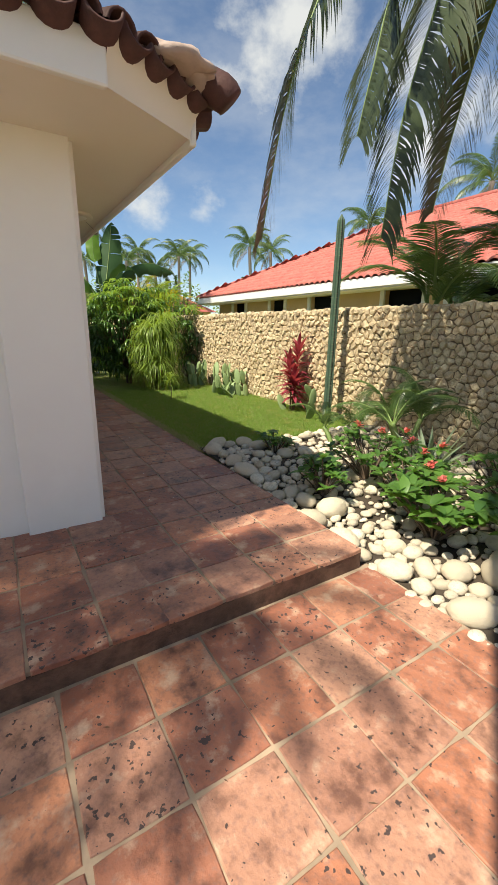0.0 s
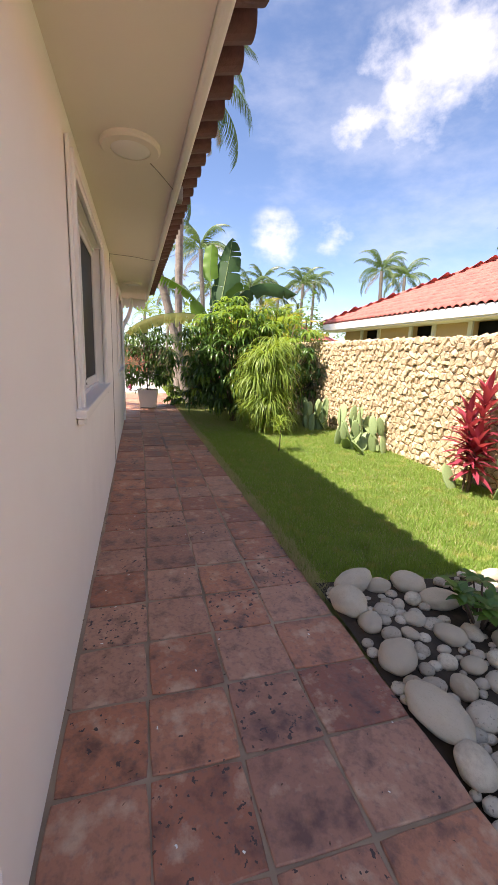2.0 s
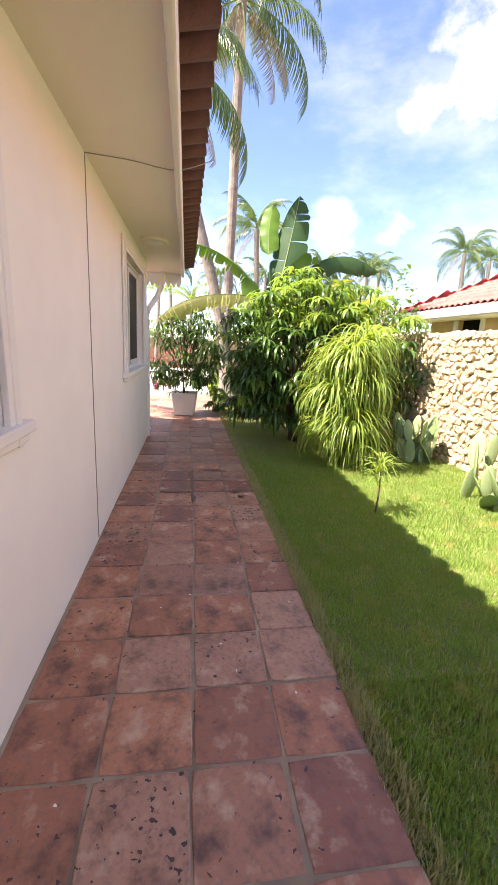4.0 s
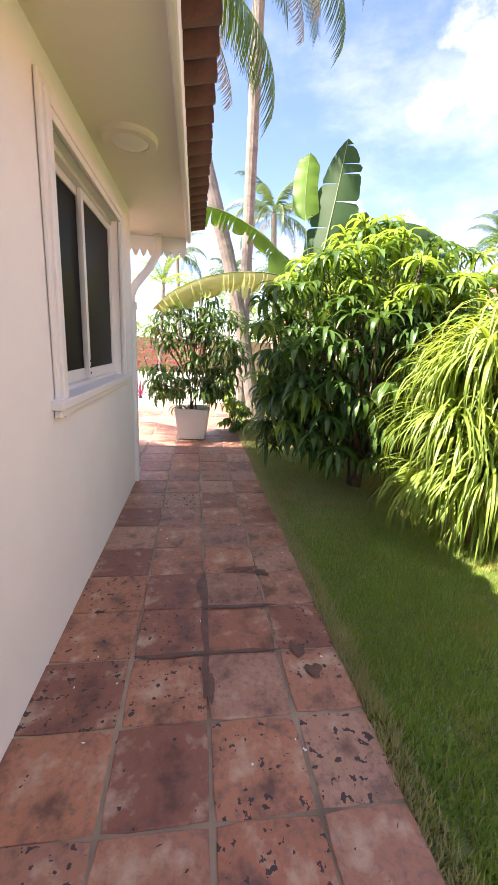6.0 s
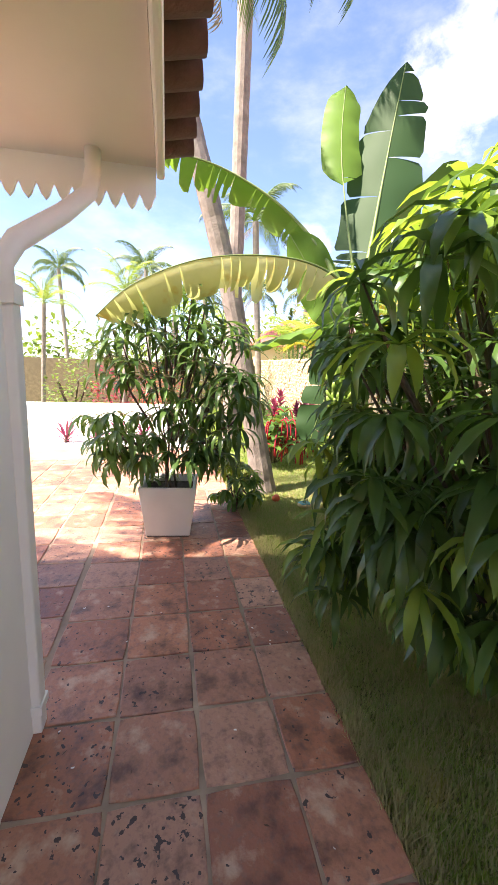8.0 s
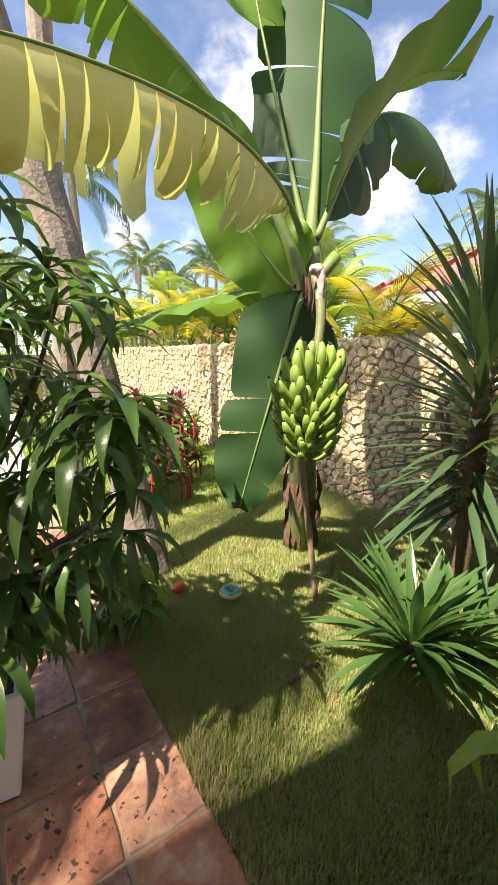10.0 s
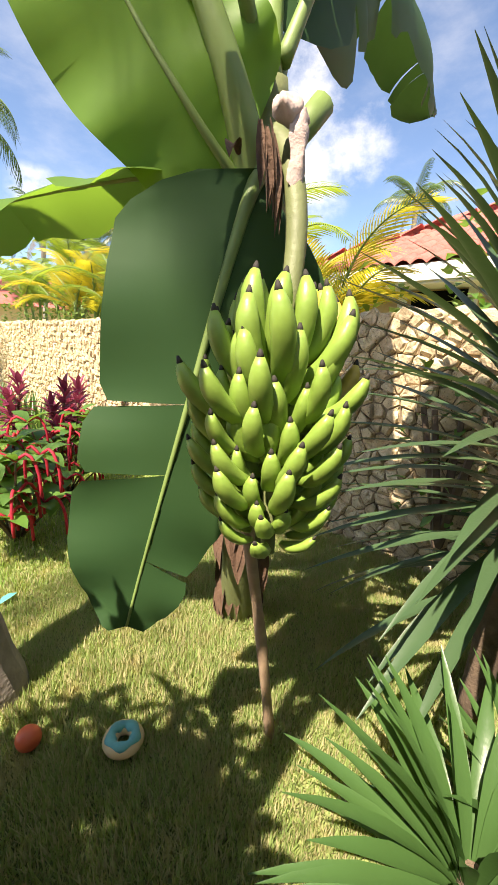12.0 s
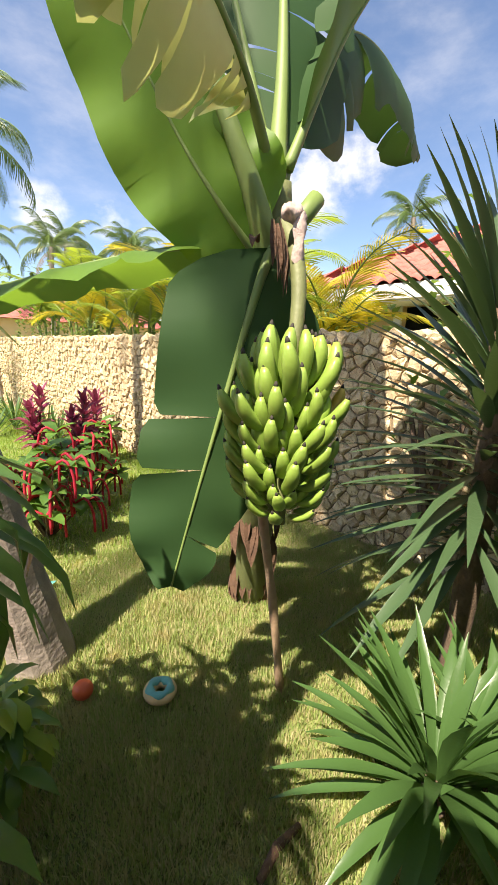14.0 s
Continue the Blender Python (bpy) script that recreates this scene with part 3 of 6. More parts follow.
# ---- neighbour's house ----
def neighbour():
    nb = thing("neighbour_house", "cream bungalow with red tile hip roof behind the garden wall", "house", (9.2, 8, -0.2))
    off = Matrix.Translation((-9.2, -8, 0.2))

    def p(n, mesh, mats, lab="", smooth=False, parent=nb):
        ob = part(n, mesh, mats, parent, lab, smooth)
        ob.matrix_basis = off if parent is nb else Matrix()
        return ob
    wins = [(4.4, 5.6), (6.35, 7.55), (9.6, 10.7), (12.2, 13.1), (15.0, 16.0)]
    t = Mesh()
    edge = -8.0
    for a, b in wins:
        t.box(9.2, edge, -0.2, 9.45, a, 2.9)
        t.box(9.2, a, -0.2, 9.45, b, 1.6)
        t.box(9.2, a, 2.62, 9.45, b, 2.9)
        edge = b
    t.box(9.2, edge, -0.2, 9.45, 17.4, 2.9)
    t.box(9.45, 17.15, -0.2, 22, 17.4, 2.9)
    t.box(9.45, -8, -0.2, 22, -7.75, 2.9)
    p("wall", t, M_cream, "cream plaster wall")
    for a, b in wins:
        t = Mesh()
        for q0, q1, z0, z1 in ((a - 0.14, a, 1.5, 2.76), (b, b + 0.14, 1.5, 2.76), (a, b, 2.62, 2.76), (a, b, 1.5, 1.6)):
            t.box(9.14, q0, z0, 9.2, q1, z1)
        w = p("window", t, M_trim, "white window surround")
        t = Mesh()
        t.box(9.36, a, 1.6, 9.38, b, 2.62)
        p("pane", t, M_glass, "dark glass", parent=w)
    t = Mesh()
    t.box(8.5, -8.6, 2.62, 9.2, 18.2, 2.66)
    p("soffit", t, M_trim)
    t = Mesh()
    t.box(8.44, -8.6, 2.66, 8.5, 18.26, 2.90)
    t.box(8.5, 18.2, 2.66, 22, 18.26, 2.90)
    p("fascia", t, M_trim, "white fascia board")
    # roof planes of many rounded tiles in courses
    sl = 3.15 / 6.5
    t = Mesh()
    cw, cl = 0.25, 0.36

    def course(o, along, up, length_at, rows):
        for r in range(rows):
            d0, d1 = r * cl * 0.9, r * cl * 0.9 + cl * 0.93
            lo, hi = length_at(d0)
            k = int(lo / cw)
            while k * cw < hi:
                s = k * cw
                lift = 0.045
                prof = [(0, 0.0), (0.07, 0.055), (0.125, 0.07), (0.18, 0.055), (0.25, 0.0)]
                vs = []
                for d, z in ((d0 - 0.01, lift), (d1, 0.0)):
                    for q, h in prof:
                        vs.append(o + along * (s + q) + up * d + Vector((0, 0, h + z)))
                vs += [o + along * (s + q) + up * (d0 - 0.01) + Vector((0, 0, h)) for q, h in prof]
                t.add(vs, [(i, i + 1, 6 + i, 5 + i) for i in range(4)] + [(10 + i, 11 + i, i + 1, i) for i in range(4)])
                k += 1
    up = Vector((1, 0, sl))
    course(Vector((8.42, -8.6, 2.9)), Vector((0, 1, 0)), up, lambda d: (d, 26.8 - d), 20)
    course(Vector((8.42, 18.25, 2.9)), Vector((1, 0, 0)), Vector((0, -1, sl)), lambda d: (d, 12.0 - d), 17)
    p("roof_tiles", t, M_redtile, "bright red clay tiles in courses", True)["kind"] = "stuff"
    t = Mesh()
    z0 = 2.88
    t.add([(8.45, -8.6, z0), (8.45, 18.2, z0), (22, 18.2, z0), (22, -8.6, z0), (15, -2.1, z0 + 3.15), (15, 11.65, z0 + 3.15)],
          [(0, 4, 5, 1), (1, 5, 2), (2, 5, 4, 3), (3, 4, 0)])
    p("roof", t, M_redtile, "red tiled roof deck")
    t = Mesh()
    t.tube(smooth_path([(8.5, 18.15, 2.98), (15, 11.7, 6.13)], 20), 0.10, 8)
    t.tube([(15, 11.7, 6.13), (15, -2.1, 6.13)], 0.11, 8)
    p("ridge", t, M_redtile, "red ridge tiles", True)


neighbour()


# ---- fixtures of the house ----
def downpipe():
    t = thing("downpipe", "white square rain downpipe at the house corner", "downpipe", (0.5, 11.22, 0))
    q = Mesh()
    q.box(-0.045, -0.04, 0.0, 0.045, 0.04, 1.86)
    bevel(part("pipe", q, M_trim, t), 0.008)
    q = Mesh()
    q.tube([(0, 0, 1.84), (0.0, 0.0, 1.94), (0.03, 0.08, 2.04), (0.13, 0.40, 2.25), (0.19, 0.72, 2.46), (0.20, 0.80, 2.60), (0.20, 0.80, 2.70)], 0.042, 10)
    part("elbow", q, M_trim, t, smooth=True)
    q = Mesh()
    q.box(-0.052, -0.05, 1.80, 0.052, 0.05, 1.87)
    part("bracket", q, M_trim, t)
    q = Mesh()
    q.box(-0.052, -0.05, 0.10, 0.052, 0.05, 0.14)
    part("bracket", q, M_trim, t)
    q = Mesh()
    q.tube([(-0.06, -0.03, 0.03), (-0.06, -0.03, 1.9), (-0.02, -0.06, 2.15), (-0.06, -0.02, 2.7)], 0.006, 6)
    part("cable", q, M_wire, t, "thin dark cable")


downpipe()


def soffit_lamp(y, group="lamps under the eaves"):
    t = thing("soffit_lamp", "round cream lamp fitting fixed to the soffit", "lamp", (0.73, y, 2.70), group)
    q = Mesh()
    n = 28
    prof = [(0.19, 0.0), (0.19, -0.02), (0.178, -0.03), (0.125, -0.03), (0.12, -0.02)]
    q.add([(math.cos(k * math.tau / n) * r * 0.9, math.sin(k * math.tau / n) * r, z) for r, z in prof for k in range(n)],
          [(i * n + k, i * n + (k + 1) % n, (i + 1) * n + (k + 1) % n, (i + 1) * n + k) for i in range(4) for k in range(n)])
    part("ring", q, M_soffit, t, smooth=False)
    q = Mesh()
    q.add([(math.cos(k * math.tau / n) * r, math.sin(k * math.tau / n) * r, z) for r, z in ((0.12, -0.02), (0.10, -0.034), (0.06, -0.044), (0.0003, -0.048)) for k in range(n)],
          [(i * n + k, i * n + (k + 1) % n, (i + 1) * n + (k + 1) % n, (i + 1) * n + k) for i in range(3) for k in range(n)])
    part("diffuser", q, M_trim, t, "frosted dome", True)
    return t


soffit_lamp(4.63)
soffit_lamp(9.78)
for name, pts, lab in (("soffit_cable", [(0.80, 4.72, 2.692), (0.90, 4.9, 2.69), (1.02, 5.15, 2.685)], "thin cable running from a lamp to the fascia"),
                       ("soffit_cable", [(0.46, 7.53, 2.692), (0.75, 7.56, 2.69), (1.04, 7.62, 2.685), (1.30, 7.68, 2.80)], "thin cable crossing the soffit to the roof edge"),
                       ("wall_cable", [(0.464, 7.53, 0.02), (0.464, 7.52, 1.4), (0.464, 7.53, 2.69)], "thin grey cable clipped down the white wall")):
    q = Mesh()
    q.tube(smooth_path(pts, 10), 0.0032, 6)
    solid(name, q, M_cable, lab, "cable")
q = Mesh()
q.box(1.071, 5.28, 2.665, 1.108, 5.38, 2.76)
bevel(solid("junction_box", q, M_metal, "small grey metal plate on the fascia", "junction box"), 0.004)

# ---- river stones of the bed ----
stone_data = []
for k in range(9):
    q = Mesh()
    q.blob((0, 0, 0), (1, 1, 1), 0, 0.11, 3, 2.3 * k + 1)
    stone_data.append(q.data("river_stone", M_river, smooth=True))
placed = []


def river_stone(x, y, r, flat=0.62, lift=0.0):
    ob = new("river_stone", stone_data[rng.randrange(9)])
    ob.matrix_basis = pose(x, y, ground_z(x, y) + 0.03 + r * flat * 0.62 + lift, uni(-12, 12), uni(-12, 12), uni(0, 360)) @ Matrix.Diagonal((r * uni(0.95, 1.3), r * uni(0.7, 0.92), r * flat, 1))
    tagged(ob, "smooth pale river stone at the edge of the bed" if r > 0.11 else "small rounded river stone in the bed", "stone", "river stones in the bed")
    placed.append((x, y, r))


y = -1.0
while y < 4.1:
    r = uni(0.08, 0.15)
    river_stone(2.0 + uni(-0.02, 0.03) + (0.05 if y < 1.3 else 0), y, r)
    y += r * uni(2.2, 2.9)
for tries in range(9000):
    if len(placed) > 292:
        break
    x, y = uni(2.1, 4.9), uni(-0.9, 4.05)
    near = x - 2.1
    r = rng.choice((uni(0.045, 0.075), uni(0.06, 0.12))) if near < 0.9 else uni(0.045, 0.10)
    if y < 2.0 and near > 1.6 and rng.random() < 0.6:
        continue
    if all((x - a) ** 2 + (y - b) ** 2 > (0.96 * (r + c)) ** 2 for a, b, c in placed):
        river_stone(x, y, r, uni(0.55, 0.8))
for x, y, r in ((2.62, 0.62, 0.16), (2.95, 0.25, 0.19), (2.28, 2.0, 0.15), (2.14, 4.06, 0.12)):
    river_stone(x, y, r, 0.7)
q = Mesh()
for k in range(3400):
    x, y = (uni(1.93, 4.9) if k % 3 else uni(1.92, 2.5)), uni(-1, 4.05)
    r = uni(0.05, 0.08) if k < 700 else uni(0.018, 0.045)
    if any((x - a) ** 2 + (y - b) ** 2 < (0.78 * c + 0.9 * r) ** 2 for a, b, c in placed):
        continue
    if r > 0.03:
        placed.append((x, y, r))
    q.blob((x, y, ground_z(x, y) + 0.03 + r * 0.3), (r * uni(1, 1.4), r, r * 0.7), 0, 0.1, 2 if x < 2.9 else 1, k)
solid("pebbles", q, M_pebble, "small grey and tan pebbles between the stones", "pebbles", "stuff", smooth=True)

# ---- plants ----
def whorl_leaves(q, c, n, length, width, rise=0.3, droop=1.3, spread=6.28, turn=0.0, slots=(0,), seg=4, fold=0.3):
    for k in range(n):
        a = turn + spread * (k + uni(-0.3, 0.3)) / n
        q.blade(c, a, rise + uni(-0.45, 0.35), length * uni(0.7, 1.15), width * uni(0.8, 1.15), droop * uni(0.6, 1.25), seg, fold, slots[rng.randrange(len(slots))], 0.45, uni(-0.3, 0.3))


def leaf_bush(name, label, at, size, clusters, length, width, mats, trunk_r=0.05, low=0.3, new_top=True, n_leaf=9, category="bush", avoid=None, stems=6, extra=()):
    """A shrub whose twigs end in whorls of drooping leaves, over the volume of an uneven egg."""
    t = thing(name, label, category, at)
    q = Mesh()
    tips = []
    for k in range(clusters + len(extra)):
        while True:
            v = Vector((uni(-1, 1), uni(-1, 1), uni(-1, 1)))
            if 0.35 < v.length < 1.0 and rng.random() < v.length ** 2 + 0.1:
                break
        wob = 1 + 0.42 * noise.noise(v * 2.2 + Vector((at[0], at[1], 3)))
        p = Vector((v.x * size[0] * wob, v.y * size[1] * wob, low + (v.z * 0.5 + 0.5) * size[2] * (0.9 + 0.1 * wob)))
        if k >= clusters:
            p = Vector(extra[k - clusters]) - Vector(at)
        if avoid and avoid(p + Vector(at)):
            continue
        tips.append(p)
        top = v.z > 0.35 and new_top
        slot = 1 if (top and rng.random() < 0.7) or rng.random() < 0.06 else 0
        whorl_leaves(q, p, n_leaf, length, width, -0.15 if v.z < 0 else 0.25, 1.9, slots=(slot,), turn=uni(0, 6))
    part("crown", q, mats, t, "", True)
    q = Mesh()
    for k in range(stems):
        a = k * math.tau / stems + uni(-0.3, 0.3)
        e = Vector((math.cos(a) * size[0] * uni(0.3, 0.7), math.sin(a) * size[1] * uni(0.3, 0.7), low + size[2] * uni(0.5, 0.85)))
        q.tube(smooth_path([(uni(-0.06, 0.06), uni(-0.06, 0.06), 0), (e.x * 0.25, e.y * 0.25, e.z * 0.45), e], 6), [trunk_r * (1 - 0.13 * i) for i in range(7)], 7)
    for p in tips[::3]:
        q.tube([p * 0.55 + Vector((0, 0, 0.12)), p * 0.85, p], [0.012, 0.009, 0.005], 4, cap=False)
    part("branch_work", q, M_bark, t, "brown stems", True)["kind"] = "stuff"
    return t


leaf_bush("mango_bush", "large mango bush with drooping dark leaves and lighter tops", (2.95, 11.05, -0.03), (1.25, 0.98, 2.5), 470, 0.30, 0.052, (M_mango, M_mangonew), 0.06, 0.28,
          avoid=lambda p: p.x < 1.68 or p.y > 11.66 + (p.x - 1.31) * 0.38, n_leaf=10,
          extra=[(uni(1.88, 2.4), uni(11.5, 11.8), uni(0.35, 1.5)) for k in range(48)])
leaf_bush("mango_bush", "mango bush of deep green leaves beside the tall grassy clump", (4.15, 11.3, -0.03), (0.95, 1.0, 2.35), 190, 0.30, 0.06, (M_mango, M_mangonew), 0.05, 0.3, n_leaf=9)
leaf_bush("sapling_shrub", "low leafy shrub at the foot of a palm", (1.84, 13.95, -0.01), (0.28, 0.32, 0.55), 30, 0.20, 0.055, (M_shrub, M_mangonew), 0.015, 0.08, n_leaf=7, stems=4, category="shrub")


def planter(x, y):
    t = thing("planter", "tall white tapered square planter on the tiles", "planter", (x, y, 0))
    t.rotation_euler = (0, 0, radians(-6))
    q = Mesh()
    a, b, h, th = 0.205, 0.265, 0.50, 0.03
    rings = [(a, 0.012), (b, h), (b - th, h), (b - th - 0.02, h - 0.08)]
    q.add([(sx * r, sy * r, z) for r, z in rings for sx, sy in ((-1, -1), (1, -1), (1, 1), (-1, 1))],
          [(3, 2, 1, 0)] + [(4 * i + k, 4 * i + (k + 1) % 4, 4 * i + 4 + (k + 1) % 4, 4 * i + 4 + k) for i in range(3) for k in range(4)])
    bevel(part("pot", q, M_pot, t), 0.01)
    q = Mesh()
    q.box(-0.195, -0.195, 0.0, 0.195, 0.195, 0.014)
    part("foot", q, M_wire, t, "dark foot rim")
    q = Mesh()
    q.box(-0.225, -0.225, 0.40, 0.225, 0.225, 0.43)
    part("soil", q, M_soil, t, "dark potting soil")


planter(1.11, 13.40)
leaf_bush("potted_mango", "young mango tree with long drooping leaves growing in a planter", (1.11, 13.40, 0.43), (0.82, 0.56, 1.95), 140, 0.30, 0.050, (M_mango, M_shrub), 0.012, 0.0, False, 9, "potted tree",
          avoid=lambda p: p.y < 12.84 or p.z < 0.42 or (p.z < 0.75 and p.y > 13.6), stems=5)


def grass_clump(name, at, height, radius, n, label, width=0.023, mat=None):
    t = thing(name, label, "ornamental grass", at)
    q = Mesh()
    for k in range(n):
        tier = rng.randrange(9)
        a, r = uni(0, 6.28), radius * 0.05
        z = height * (0.12 + 0.085 * tier) + uni(-0.05, 0.05)
        hx, hy = radius * 0.34 * math.cos(tier * 2.4), radius * 0.34 * math.sin(tier * 2.4)
        q.blade((hx + math.cos(a) * r, hy + math.sin(a) * r, z), a + uni(-0.4, 0.4), uni(0.3, 1.4), height * uni(0.2, 0.46), width * uni(0.7, 1.3), uni(2.5, 3.4), 8, 0.25, 0, 0.3, uni(-0.5, 0.5))
    part("foliage", q, mat or M_pony, t, "", True)["kind"] = "stuff"
    q = Mesh()
    for k in range(7):
        a = k * 0.9
        q.tube(smooth_path([(math.cos(a) * 0.1, math.sin(a) * 0.1, 0), (math.cos(a) * 0.14, math.sin(a) * 0.14, height * 0.4), (math.cos(a) * 0.1, math.sin(a) * 0.1, height * 0.75)], 4), 0.02, 6)
    part("cane_clump", q, M_stick, t, "tan canes", True)["kind"] = "stuff"


grass_clump("grass_clump", (3.32, 9.72, -0.03), 2.05, 0.62, 2100, "tall clump of arching yellow-green grassy leaves on the lawn")
t = thing("young_sapling", "thin young sapling with strappy leaves on the lawn", "sapling", (3.02, 8.0, -0.03))
q = Mesh()
q.tube(smooth_path([(0, 0, 0), (0.02, 0.01, 0.25), (0.0, 0.03, 0.62)], 5), [0.012, 0.01, 0.009, 0.008, 0.007, 0.005], 6)
part("stem", q, M_bark, t)
q = Mesh()
for k in range(70):
    q.blade((0, 0.02, uni(0.3, 0.6)), uni(0, 6.28), uni(0.5, 1.3), uni(0.2, 0.42), 0.014, uni(1.4, 2.4), 5, 0.25)
part("leaves", q, M_pony, t, "arching green leaves", True)


# ---- banana plant ----
def banana_leaf(parent, pts, normal, width, mat, fold=12.0, tear=0.25, n=34, skip=0.10, seed=1, cuts=None, rib=0.024, sweep=0.10, taper=(0.72, 2.2, 1.0), gap=0.05):
    """A banana leaf along a bent midrib, each half of the blade torn into strips. fold: degrees by which the halves hang."""
    r2 = random.Random(seed)
    path = smooth_path(pts, n)
    nrm = Vector(normal).normalized()
    q = Mesh()
    for sgn in (-1, 1):
        i0 = int(n * skip)
        i = i0
        while i < n:
            j = i + 1
            while j < n and (r2.random() > tear if cuts is None else (j not in cuts[sgn > 0])):
                j += 1
            rows = []
            broad = r2.uniform(0.88, 1.08) if tear < 0.4 else r2.uniform(0.72, 1.12)
            drop = math.radians(fold + r2.uniform(-7, 7) * (1 if tear > 0 else 0))
            for k in range(i, j + 1):
                s = (k - i0) / (n - i0)
                tan = (path[min(k + 1, n)] - path[max(k - 1, 0)]).normalized()
                side = tan.cross(nrm).normalized() * sgn
                up = side.cross(tan) * sgn
                w = width * 0.5 * max(0.02, min(1.0, (s / 0.12) ** 0.6) * (1 - taper[2] * max(0, (s - taper[0]) / (1 - taper[0])) ** taper[1]))
                if tear > 0:
                    w *= 1 + 0.10 * math.sin(k * 12.9 + sgn + seed)
                w *= broad * (0.90 if (k == i and i > i0) or (k == j and j < n) else 1.0)
                pull = (-gap if k == i and i > i0 else gap if k == j and j < n else 0.0)
                row = []
                for m in range(6):
                    u = m / 5
                    ang = drop * (0.55 + 0.45 * u)
                    wav = 0.018 * math.sin(s * 26 + sgn) * u + 0.006 * (k % 2) * min(1, 3 * u)
                    base = path[k] + tan * (-pull * u * width * 0.35)
                    row.append(base + (side * math.cos(ang) - up * math.sin(ang)) * w * u + up * wav + tan * (sweep * w * u))
                rows.append(row)
            q.add([v for row in rows for v in row], [(6 * a + m, 6 * a + m + 1, 6 * a + m + 7, 6 * a + m + 6) for a in range(len(rows) - 1) for m in range(5)])
            i = j
    leaf = part("leaf", q, mat, parent, "", True)
    q = Mesh()
    q.tube(path, [rib * (0.14 + 0.86 * (1 - k / n) ** 2.6) for k in range(n + 1)], 8)
    part("midrib", q, M_midrib, leaf, "pale green midrib", True)
    return leaf


def finger():
    """One green banana: a neck, blunt ridges, a bend upward and a black tip."""
    q = Mesh()
    n, p, path, rad = 11, Vector((0, 0, 0)), [], []
    for i in range(n + 1):
        s = i / n
        a = 0.05 + 1.2 * s
        path.append(p.copy())
        p = p + Vector((math.cos(a), 0, math.sin(a))) * (0.185 / n)
        rad.append(0.0215 * min(1.0, 0.45 + 2.2 * s) * (1 - 0.62 * max(0, (s - 0.70) / 0.30) ** 1.8))
    q.tube(path, rad, 10)
    q.v = [tuple(path[k // 10] + (Vector(v) - path[k // 10]) * (1.05 if k % 2 else 0.95)) for k, v in enumerate(q.v)]
    d = (path[-1] - path[-2]).normalized()
    q.tube([path[-1] - d * 0.002, path[-1] + d * 0.007, path[-1] + d * 0.015], [0.0075, 0.0055, 0.0025], 6, 1)
    return q


